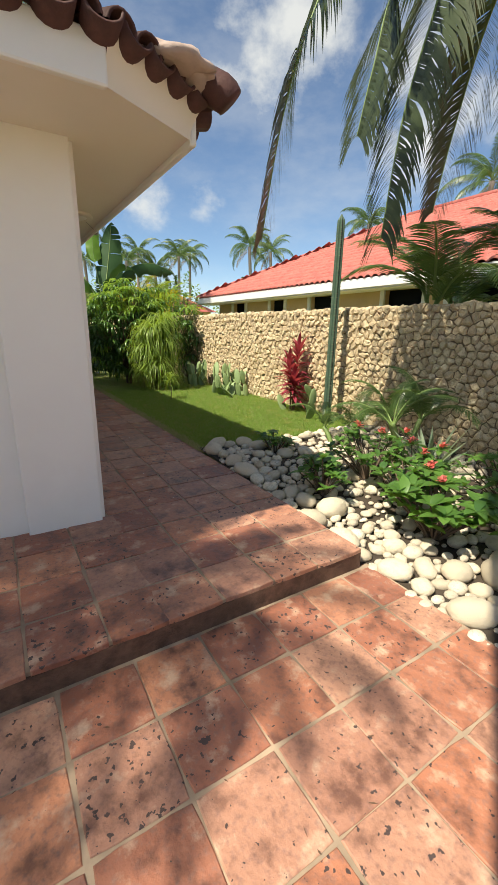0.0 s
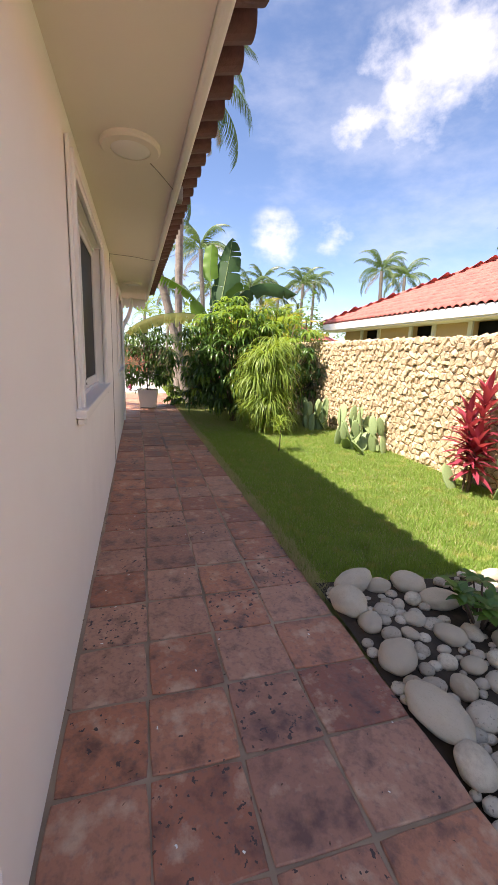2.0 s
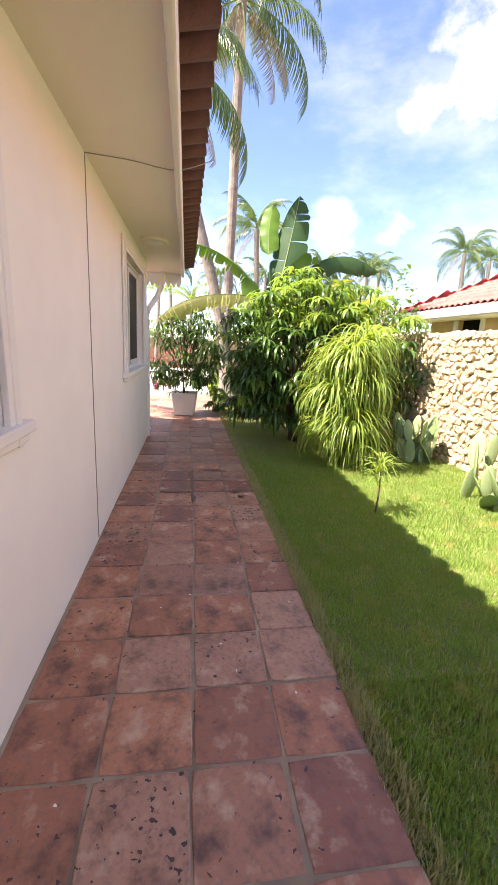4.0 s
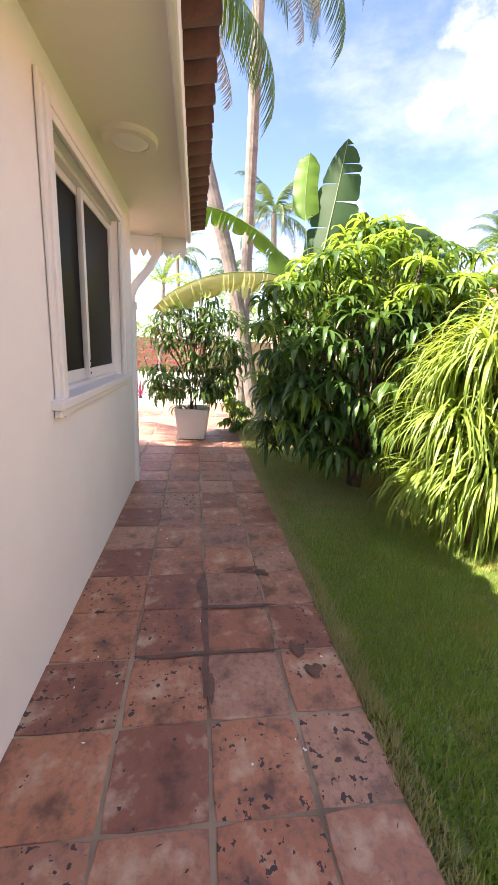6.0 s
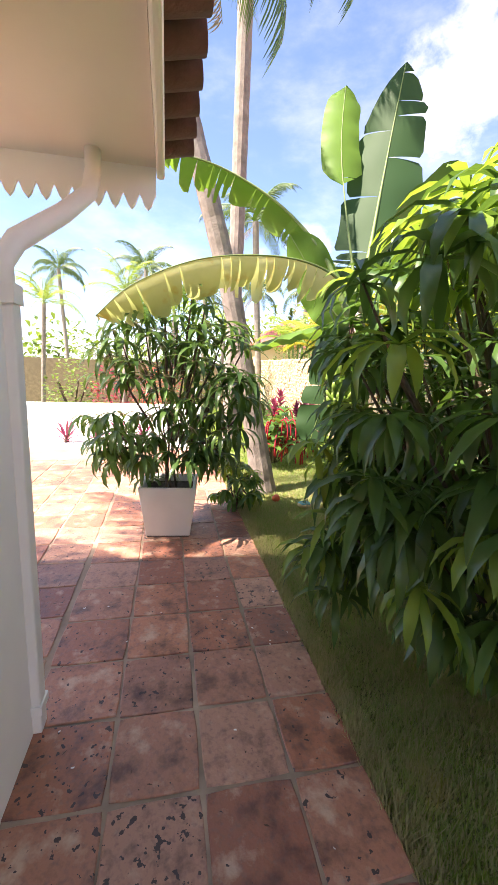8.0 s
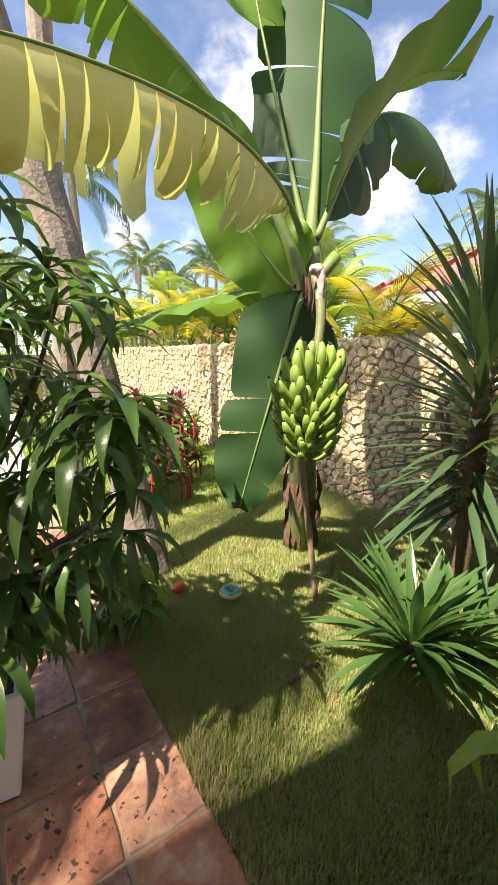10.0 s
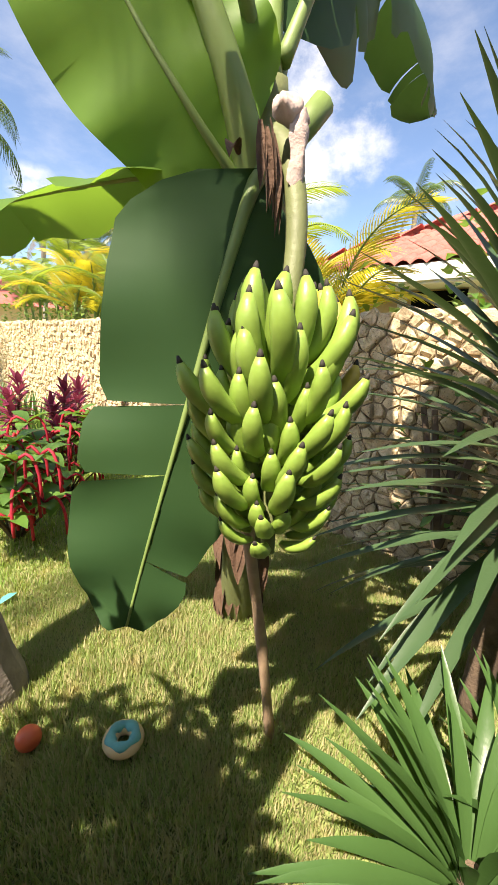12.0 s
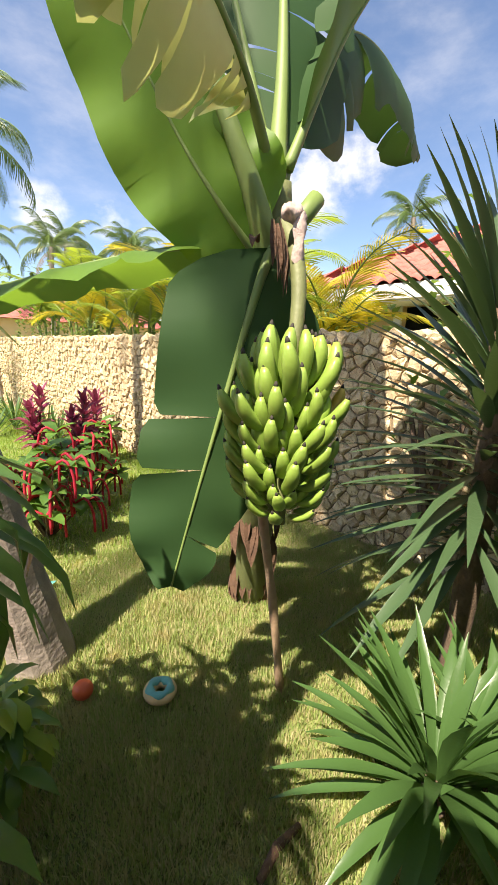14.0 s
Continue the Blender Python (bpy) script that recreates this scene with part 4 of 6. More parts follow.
def banana_plant():
    t = thing("banana_plant", "banana plant bearing a heavy bunch of green fruit", "banana plant", (3.66, 14.24, -0.03))
    off = Matrix.Translation((-3.66, -14.24, 0.03))

    def here(ob):
        ob.matrix_basis = off
        return ob
    q = Mesh()
    st = smooth_path([(3.66, 14.24, -0.05), (3.50, 14.06, 0.5), (3.28, 13.84, 1.1), (3.08, 13.62, 1.75), (3.01, 13.54, 2.1), (2.98, 13.51, 2.3)], 16)
    q.tube(st, [0.125 - 0.0045 * i for i in range(17)], 14)
    here(part("pseudostem", q, M_stem, t, "green and brown pseudostem", True))
    q = Mesh()
    for k in range(46):
        a, z = uni(0, 6.28), uni(0.02, 0.75)
        s = z / 2.4
        c = st[min(16, int(s * 16))]
        q.blade((c.x + math.cos(a) * 0.12, c.y + math.sin(a) * 0.12, z + 0.1), a + uni(-0.3, 0.3), -1.42, uni(0.15, 0.34), uni(0.04, 0.09), 0.15, 6, 0.5)
    for k in range(26):
        a = uni(0, 6.28)
        q.blade((3.66 + math.cos(a) * 0.15, 14.24 + math.sin(a) * 0.15, -0.02), a + 3.1, 1.42, uni(0.2, 0.42), 0.08, 0.2, 4, 0.6)
    here(part("dry_sheath", q, M_dry, t, "dry brown leaf sheaths"))
    cut = Mesh()
    cut.tube([(2.99, 13.44, 2.12), (3.04, 13.42, 2.19), (3.085, 13.405, 2.25)], [0.028, 0.034, 0.034], 10)
    here(part("cut_stalk", cut, M_midrib, t, "cut leaf stalks", True))
    q = Mesh()
    q.blob((2.884, 13.34, 2.14), (0.048, 0.026, 0.03), 0, 0.45, 3, 4)
    for x, y, z, w, l in ((2.895, 13.325, 2.145, 0.05, 0.15), (2.905, 13.335, 2.13, 0.04, 0.11)):
        rows = []
        for i in range(8):
            s = i / 7
            for m in range(5):
                u = m / 4 - 0.5
                rows.append((x + 0.93 * u * w * (1 - 0.3 * s) + 0.006 * math.sin(i * 1.7 + m), y - 0.37 * u * w - 0.012 * (1 - 4 * u * u) - 0.02 * s * (1 - s), z - l * s - (0.02 * (m % 2) if i == 7 else 0)))
        q.add(rows, [(5 * i + m, 5 * i + m + 1, 5 * i + m + 6, 5 * i + m + 5) for i in range(7) for m in range(4)])
    here(part("bract", q, M_bract, t, "dried pinkish bract", True))
    q = Mesh()
    for k in range(9):
        q.blade((2.835 + 0.012 * (k % 4), 13.39 - 0.01 * (k % 3), 2.12 - 0.012 * (k % 5)), -2.0 + 0.2 * k, -1.38, 0.15 + 0.02 * (k % 4), 0.03, 0.15, 6, 0.7)
    q.blade((2.80, 13.42, 2.045), -2.6, 0.5, 0.09, 0.035, 2.2, 6, 0.7)
    here(part("dry_strip", q, M_dry, t, "dark dry strips", True))
    up = (-0.62, -0.75, 0.25)
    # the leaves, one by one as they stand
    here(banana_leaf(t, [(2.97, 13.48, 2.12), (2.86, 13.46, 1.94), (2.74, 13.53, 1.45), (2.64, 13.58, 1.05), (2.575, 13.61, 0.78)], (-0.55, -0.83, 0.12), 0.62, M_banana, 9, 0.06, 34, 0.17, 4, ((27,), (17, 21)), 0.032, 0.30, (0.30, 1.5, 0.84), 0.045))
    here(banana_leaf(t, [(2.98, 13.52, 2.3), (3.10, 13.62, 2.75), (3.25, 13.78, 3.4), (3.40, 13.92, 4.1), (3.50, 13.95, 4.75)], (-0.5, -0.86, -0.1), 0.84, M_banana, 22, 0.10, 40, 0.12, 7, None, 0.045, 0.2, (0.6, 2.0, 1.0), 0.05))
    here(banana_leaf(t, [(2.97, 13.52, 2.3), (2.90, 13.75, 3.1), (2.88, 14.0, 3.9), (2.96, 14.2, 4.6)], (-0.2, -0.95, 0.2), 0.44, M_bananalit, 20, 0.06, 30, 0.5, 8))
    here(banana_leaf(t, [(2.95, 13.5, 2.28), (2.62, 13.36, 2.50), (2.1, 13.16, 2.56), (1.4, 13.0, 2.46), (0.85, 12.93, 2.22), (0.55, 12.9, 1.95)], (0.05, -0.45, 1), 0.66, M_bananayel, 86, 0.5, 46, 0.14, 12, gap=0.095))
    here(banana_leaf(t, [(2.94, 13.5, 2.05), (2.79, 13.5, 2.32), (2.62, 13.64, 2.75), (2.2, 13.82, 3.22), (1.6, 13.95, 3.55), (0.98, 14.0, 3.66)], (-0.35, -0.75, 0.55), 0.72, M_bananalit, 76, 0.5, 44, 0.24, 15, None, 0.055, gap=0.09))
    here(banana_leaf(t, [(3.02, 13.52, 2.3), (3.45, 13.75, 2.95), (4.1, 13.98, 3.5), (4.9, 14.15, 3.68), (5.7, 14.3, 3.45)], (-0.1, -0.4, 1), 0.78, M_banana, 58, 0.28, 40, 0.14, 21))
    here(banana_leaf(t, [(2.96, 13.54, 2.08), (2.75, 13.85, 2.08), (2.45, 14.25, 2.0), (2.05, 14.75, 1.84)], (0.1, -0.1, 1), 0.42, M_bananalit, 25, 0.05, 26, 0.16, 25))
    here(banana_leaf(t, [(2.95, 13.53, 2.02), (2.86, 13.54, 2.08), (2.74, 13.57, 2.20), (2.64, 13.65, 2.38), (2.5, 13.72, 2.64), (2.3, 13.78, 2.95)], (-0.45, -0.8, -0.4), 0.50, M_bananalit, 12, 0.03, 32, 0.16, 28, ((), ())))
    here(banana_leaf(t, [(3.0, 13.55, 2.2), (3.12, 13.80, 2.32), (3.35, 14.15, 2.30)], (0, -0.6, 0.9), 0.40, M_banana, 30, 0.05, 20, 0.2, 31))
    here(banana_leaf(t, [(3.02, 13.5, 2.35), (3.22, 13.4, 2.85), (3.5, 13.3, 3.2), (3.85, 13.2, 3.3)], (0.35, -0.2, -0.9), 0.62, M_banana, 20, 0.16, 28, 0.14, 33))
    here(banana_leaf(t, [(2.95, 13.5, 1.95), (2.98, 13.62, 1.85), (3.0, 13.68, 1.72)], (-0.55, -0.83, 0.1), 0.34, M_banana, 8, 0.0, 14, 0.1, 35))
    # the bunch
    ax = smooth_path([(2.95, 13.45, 2.14), (2.925, 13.37, 2.06), (2.885, 13.30, 1.86), (2.795, 13.26, 1.5), (2.765, 13.23, 1.12)], 20)
    q = Mesh()
    q.tube(ax, [0.034 - 0.0008 * i for i in range(21)], 9)
    bunch = here(part("fruit_stalk", q, M_stem, t, "stalk of the fruit bunch", True))
    data = finger().data("banana", M_fruit, M_tip, smooth=True)
    ripe = finger().data("banana", M_ripe, M_tip, smooth=True)
    tiers = ((1.57, 10, 0.062, 1.16, 28), (1.495, 10, 0.088, 0.98, 14), (1.425, 10, 0.088, 0.88, 12), (1.36, 10, 0.082, 0.82, 10), (1.30, 9, 0.074, 0.78, 8), (1.245, 8, 0.062, 0.72, 4), (1.20, 7, 0.046, 0.64, 0))
    for n_t, (z, n, r, size, tilt) in enumerate(tiers):
        c = min(ax, key=lambda v: abs(v.z - z))
        for row in (0, 1):
            for k in range(n):
                a = 360 * (k + 0.5 * row + uni(-0.22, 0.22)) / n + 23 * n_t
                ob = new("banana", ripe if n_t < 2 and 318 < a % 360 < 350 else data)
                ob.parent = bunch
                sz = size * uni(0.9, 1.08)
                ob.matrix_basis = pose(c.x, c.y, z - 0.038 * row, 0, 0, a) @ pose(r * (0.55 + 0.45 * row), 0, 0, uni(-14, 14), -tilt - (14 if row == 0 else 0) + uni(-9, 9), uni(-9, 9)) @ Matrix.Diagonal((sz, (sz + 1) * 0.56, sz, 1))
    return t


banana_plant()
q = Mesh()
pr = smooth_path([(3.17, 13.51, -0.04), (3.06, 13.50, 0.55), (2.96, 13.52, 1.15), (2.90, 13.52, 1.75)], 12)
q.tube(pr, [0.021 + 0.002 * math.sin(i * 2.1) for i in range(13)], 8)
solid("prop_stick", q, M_stick, "peeled wooden prop holding up the banana bunch", "wooden prop", smooth=True)


# ---- yucca and strap-leaved plants ----
def yucca(at, height, n, length, label, mat, heads):
    t = thing("yucca", label, "yucca", at)
    q = Mesh()
    q.tube(smooth_path([(0, 0, -0.03), (0.02, -0.02, height * 0.5), (0, 0, height)], 10), [0.06 + 0.006 * (i % 2) for i in range(11)], 10)
    part("trunk", q, M_bark, t, "rough brown trunk", True)
    for k in range(n):
        s = k / n
        z = height * (heads + (1 - heads) * s ** 0.8)
        a = k * 2.399 + uni(-0.2, 0.2)
        q = Mesh()
        rise = -0.38 + 1.78 * s ** 1.1 + uni(-0.15, 0.15)
        q.blade((math.cos(a) * 0.04, math.sin(a) * 0.04, z), a, rise, length * uni(0.8, 1.1), 0.064 * uni(0.85, 1.15), 0.28 + uni(-0.1, 0.25), 6, 0.32, 0, 0.35)
        part("leaf", q, mat, t, smooth=True)
    return t


yucca((3.95, 12.95, -0.03), 1.98, 165, 0.88, "dark green yucca with stiff sword leaves along its trunk", M_yucca, 0.34)


def strap_rosette(name, at, n, length, width, label, mat, rise=(0.1, 1.35), droop=0.75):
    t = thing(name, label, "strap-leaved plant", at)
    for k in range(n):
        s = k / n
        q = Mesh()
        a = k * 2.399 + uni(-0.25, 0.25)
        q.blade((math.cos(a) * 0.03, math.sin(a) * 0.03, 0.02 + 0.10 * s), a, rise[0] + (rise[1] - rise[0]) * s + uni(-0.12, 0.12), length * uni(0.75, 1.1), width * uni(0.8, 1.15), droop * (1.15 - 0.5 * s) * uni(0.7, 1.2), 6, 0.3, 0, 0.45)
        part("leaf", q, mat, t, smooth=True)
    q = Mesh()
    q.tube([(0, 0, -0.03), (0, 0, 0.14)], [0.05, 0.03], 8)
    part("crown_base", q, M_bark, t)
    return t


strap_rosette("strap_plant", (3.10, 12.72, 0.12), 72, 0.58, 0.058, "bright green rosette of strappy leaves on the lawn", M_agave)
strap_rosette("strap_plant", (3.42, 12.62, 0.02), 46, 0.5, 0.052, "low rosette of strappy leaves under the yucca", M_agave)
strap_rosette("striped_agave", (3.62, 1.95, -0.06), 38, 0.62, 0.05, "spiky agave with pale striped leaves among the stones", M_varieg, (0.1, 1.3), 0.25)
q = Mesh()
q.tube([(2.52, 13.03, 0.0), (2.63, 13.05, 0.012), (2.74, 13.04, 0.008)], [0.014, 0.018, 0.012], 7)
solid("broken_twig", q, M_dry, "short reddish-brown broken twig on the grass", "twig", smooth=True)


# ---- cactus, cordyline and prickly pear along the wall ----
def column_cactus(at, h):
    t = thing("column_cactus", "tall single ribbed column cactus before the stone wall", "cactus", at)
    q = Mesh()
    ribs, rows = 6, 40
    vs = []
    for i in range(rows + 1):
        s = i / rows
        w = 0.075 * (1 - 0.15 * s) * (1 if s < 0.96 else math.sqrt(max(0.02, 1 - ((s - 0.96) / 0.04) ** 2)))
        w *= 1 - 0.16 * max(0, 1 - abs(s - 0.28) / 0.012)
        for k in range(ribs * 4):
            a = k * math.tau / (ribs * 4)
            r = w * (1, 0.82, 0.62, 0.82)[k % 4]
            vs.append((math.cos(a) * r + 0.03 * s, math.sin(a) * r, h * s))
    n = ribs * 4
    q.add(vs, [(i * n + k, i * n + (k + 1) % n, (i + 1) * n + (k + 1) % n, (i + 1) * n + k) for i in range(rows) for k in range(n)] + [tuple(range(rows * n, rows * n + n))])
    part("stem", q, M_cactus, t)
    q = Mesh()
    for i in range(56):
        for k in range(ribs):
            a, z = k * math.tau / ribs, h * (i + 0.5) / 58
            r = 0.075 * (1 - 0.15 * z / h)
            for da in (-0.35, 0.35):
                q.tube([(math.cos(a) * r + 0.03 * z / h, math.sin(a) * r, z), (math.cos(a + da) * (r + 0.018) + 0.03 * z / h, math.sin(a + da) * (r + 0.018), z + 0.006)], [0.0014, 0.0005], 3, cap=False)
    part("spines", q, M_stick, t, "fine pale spines")


column_cactus((4.62, 4.66, -0.03), 3.30)


def cordyline(at, h, n, label, mat, stems=3, length=0.36, width=0.085):
    t = thing("cordyline", label, "cordyline", at)
    for k in range(stems):
        a = k * 2.1
        tip = Vector((math.cos(a) * 0.10, math.sin(a) * 0.10, h * (0.86 - 0.2 * k)))
        q = Mesh()
        q.tube(smooth_path([(math.cos(a) * 0.04, math.sin(a) * 0.04, -0.02), tip * 0.5, tip], 6), [0.018] * 7, 6)
        stem = part("stem", q, M_bark, t, "", True)
        q = Mesh()
        for i in range(n):
            s = i / n
            q.blade((tip.x * (0.5 + 0.5 * s), tip.y * (0.5 + 0.5 * s), tip.z * (0.42 + 0.58 * s)), i * 2.4, -0.3 + 1.65 * s + uni(-0.2, 0.2), length * uni(0.75, 1.1), width * uni(0.8, 1.15), 0.55, 5, 0.35)
        part("leaves", q, mat, stem, "", True)


cordyline((4.68, 5.72, -0.03), 1.42, 42, "red and pink cordyline before the stone wall", M_ti)


def prickly_pear(at, n, label):
    t = thing("prickly_pear", label, "prickly pear", at)
    base = Mesh()
    base.blob((0, 0, 0), (1, 1, 1), 0, 0.1, 2, 1)
    pad = base.data("pad", M_opuntia, smooth=True)
    roots = [(Vector((uni(-0.35, 0.2), uni(-0.45, 0.45), 0)), uni(0, 180), uni(-58, 58), 0) for k in range(n)]
    for b, tw, lean, lev in roots:
        p, length = b.copy(), uni(0.17, 0.24)
        for lev in range(2):
            ob = new("pad", pad)
            ob.parent = t
            m = Matrix.Translation(p) @ pose(0, 0, 0, lean, uni(-14, 14), tw)
            ob.matrix_basis = m @ Matrix.Translation((0, 0, length * 0.85)) @ Matrix.Diagonal((length * 0.40, 0.020, length, 1))
            p = m @ Vector((uni(-0.04, 0.04), 0, length * 1.72))
            lean, tw, length = lean * 0.5 + uni(-28, 28), tw + uni(-60, 60), length * uni(0.85, 1.0)
            if p.z > 0.85 or rng.random() < 0.12:
                break
    return t


prickly_pear((4.62, 8.05, -0.03), 20, "clump of pale green prickly pear before the stone wall")
prickly_pear((4.68, 10.1, -0.03), 13, "second prickly pear clump by the stone wall")
prickly_pear((4.75, 5.35, -0.03), 3, "small prickly pear beside the cordyline")


# ---- shrubs and flowers among the stones ----
def flower_shrub(at, h, r, n, label, flowers=0, leaf=0.12, wid=0.055):
    t = thing("flowering_shrub", label, "shrub", at)
    q, st = Mesh(), Mesh()
    tips = []
    for k in range(n):
        a, s = uni(0, 6.28), math.sqrt(rng.random())
        p = Vector((math.cos(a) * r * s, math.sin(a) * r * s, h * uni(0.35, 1.0) * (1.1 - 0.4 * s)))
        tips.append(p)
        whorl_leaves(q, p, 7, leaf, wid, 0.5, 0.8, seg=4, fold=0.2, turn=uni(0, 6))
        st.tube([(p.x * 0.15, p.y * 0.15, -0.02), (p.x * 0.6, p.y * 0.6, p.z * 0.55), p], [0.010, 0.008, 0.005], 5, cap=False)
    part("leaves", q, M_shrub, t, "", True)
    part("stem_clump", st, M_bark, t, "", True)["kind"] = "stuff"
    for p in sorted(tips, key=lambda v: -v.z)[:flowers]:
        f = Mesh()
        for k in range(16):
            f.blade(p + Vector((uni(-0.02, 0.02), uni(-0.02, 0.02), uni(0.02, 0.06))), uni(0, 6.28), uni(0.2, 1.4), 0.045, 0.032, 0.5, 2, 0.3)
        part("flower", f, M_pink, t, "coral pink flower head", True)


flower_shrub((2.42, 2.28, -0.04), 0.44, 0.25, 25, "dark leafy shrub growing among the river stones", 0)
flower_shrub((2.72, 3.55, -0.02), 0.34, 0.21, 17, "small dark shrub between pale stones", 0, 0.10)
flower_shrub((3.15, 2.35, -0.05), 0.65, 0.45, 37, "green shrub with coral pink flowers in the bed", 4)
flower_shrub((2.75, 1.25, -0.12), 0.57, 0.43, 34, "broad-leaved shrub with small pink flowers beside the patio", 2, 0.17, 0.085)
flower_shrub((3.15, 0.55, -0.15), 0.65, 0.45, 30, "broad green shrub at the edge of the bed", 1, 0.16, 0.08)
flower_shrub((3.0, 1.7, -0.08), 0.65, 0.38, 30, "reddish-green shrub with pink blooms", 3, 0.12)
flower_shrub((3.9, 1.2, -0.12), 0.59, 0.50, 27, "low green shrub before the wall", 0, 0.14)


def frond(length, droop, n, leaf, hang, width=0.022, seed=0, flat=0.2):
    """A feather palm frond along +x: rachis and two combs of leaflets. hang: how far the leaflets droop, 0 to 1."""
    r2 = random.Random(seed)
    rach, q = Mesh(), Mesh()
    pts, p = [], Vector((0, 0, 0))
    for i in range(21):
        a = 0.55 - droop * (i / 20) ** 1.3
        pts.append(p.copy())
        p = p + Vector((math.cos(a), 0, math.sin(a))) * (length / 20)
    rach.tube(pts, [0.022 * (1 - 0.9 * i / 20) + 0.002 for i in range(21)], 5)
    for i in range(n):
        s = 0.12 + 0.88 * i / n
        k = min(19, int(s * 20))
        c = pts[k].lerp(pts[k + 1], s * 20 - k)
        tan = (pts[k + 1] - pts[k]).normalized()
        size = leaf * (0.45 + 0.55 * math.sin(math.pi * min(1, 0.15 + s * 0.8)))
        for sgn in (-1, 1):
            out = (tan * 0.75 + Vector((0, sgn, 0)) * (1 - 0.55 * hang) + Vector((0, 0, flat - hang * r2.uniform(0.7, 1.1)))).normalized()
            vs, pt, l = [], c.copy(), size * r2.uniform(0.85, 1.1)
            wv = tan * width * 0.5
            for j, w in enumerate((0.7, 1.0, 0.75, 0.06)):
                vs += [pt - wv * w, pt + wv * w + Vector((0, 0, 0.003))]
                pt = pt + out * (l / 3)
                out = (out + Vector((0, 0, -0.10 - 0.55 * hang))).normalized()
            q.add(vs, [(2 * j, 2 * j + 1, 2 * j + 3, 2 * j + 2) for j in range(3)])
    return q, rach


FRONDS = {}


def frond_data(key, mat, *args):
    if key not in FRONDS:
        q, r = frond(*args)
        FRONDS[key] = (q.data("frond", mat), r.data("rachis", M_midrib, smooth=True))
    return FRONDS[key]


def add_frond(parent, m, key, mat, *args, label=""):
    d, r = frond_data(key, mat, *args)
    ob = new("frond", d)
    ob.parent, ob.matrix_basis = parent, m
    tagged(ob, label)
    ra = new("rachis", r)
    ra.parent = ob


def palm(name, base, top, radius, n, size, label, dry=3, mat=None, rise=(-35, 60), key="coco", hang=0.75, leaf=0.62, droop=1.7, count=52, width=0.03):
    t = thing(name, label, "palm tree", base)
    d = Vector(top) - Vector(base)
    q = Mesh()
    path = smooth_path([(0, 0, -0.05), d * 0.33 + Vector((d.x * -0.05, 0, 0)), d * 0.66, d], 40)
    q.tube(path, [radius * (1.25 - 0.35 * min(1, i / 8)) * (1.0 + 0.05 * (i % 2)) for i in range(41)], 12)
    part("trunk", q, M_palebark, t, "ringed pale trunk", False)
    for k in range(n):
        s = k / n
        add_frond(t, Matrix.Translation(d) @ pose(0, 0, 0.0, 0, -(rise[0] + (rise[1] - rise[0]) * s) + uni(-8, 8), k * 137.5 + uni(-12, 12)) @ Matrix.Scale(size * uni(0.88, 1.08), 4),
                  f"{key}{k % 3}", mat or M_palm, 2.6, droop + 0.2 * (k % 3), count, leaf, hang, width, k % 3)
    for k in range(dry):
        add_frond(t, Matrix.Translation(d) @ pose(0, 0, -0.1, 0, 62 + uni(-6, 10), k * 110 + 160) @ Matrix.Scale(size * 0.8, 4), "dry", M_palmdry, 2.4, 1.0, 44, 0.45, 1.0, 0.02, 9, label="dry brown frond")
    return t


palm("coconut_palm", (2.36, 14.55, -0.03), (0.55, 14.7, 7.4), 0.135, 16, 1.15, "leaning coconut palm rising behind the banana plant", 4)
palm("coconut_palm", (2.35, 17.6, -0.03), (2.45, 17.7, 10.6), 0.15, 20, 1.25, "tall straight coconut palm above the garden", 6)
# the next four palms stand out of view, added to cast dappled shade
palm("coconut_palm", (-5.2, -2.2, -0.4), (-5.8, -0.85, 6.4), 0.15, 48, 0.80, "coconut palm whose crown shades the patio", 0, width=0.045)
palm("coconut_palm", (-4.6, -0.6, -0.4), (-4.1, 0.85, 6.5), 0.15, 34, 0.72, "second coconut palm shading the patio", 0, width=0.04)
palm("coconut_palm", (-3.4, -3.0, -0.4), (0.55, 1.15, 7.6), 0.15, 30, 0.80, "leaning coconut palm whose crown shades the flower bed", 0, width=0.045)
palm("coconut_palm", (-6.4, 13.4, -0.1), (-3.6, 11.6, 7.0), 0.15, 15, 0.9, "unseen coconut palm added to shade the path's end", 0)
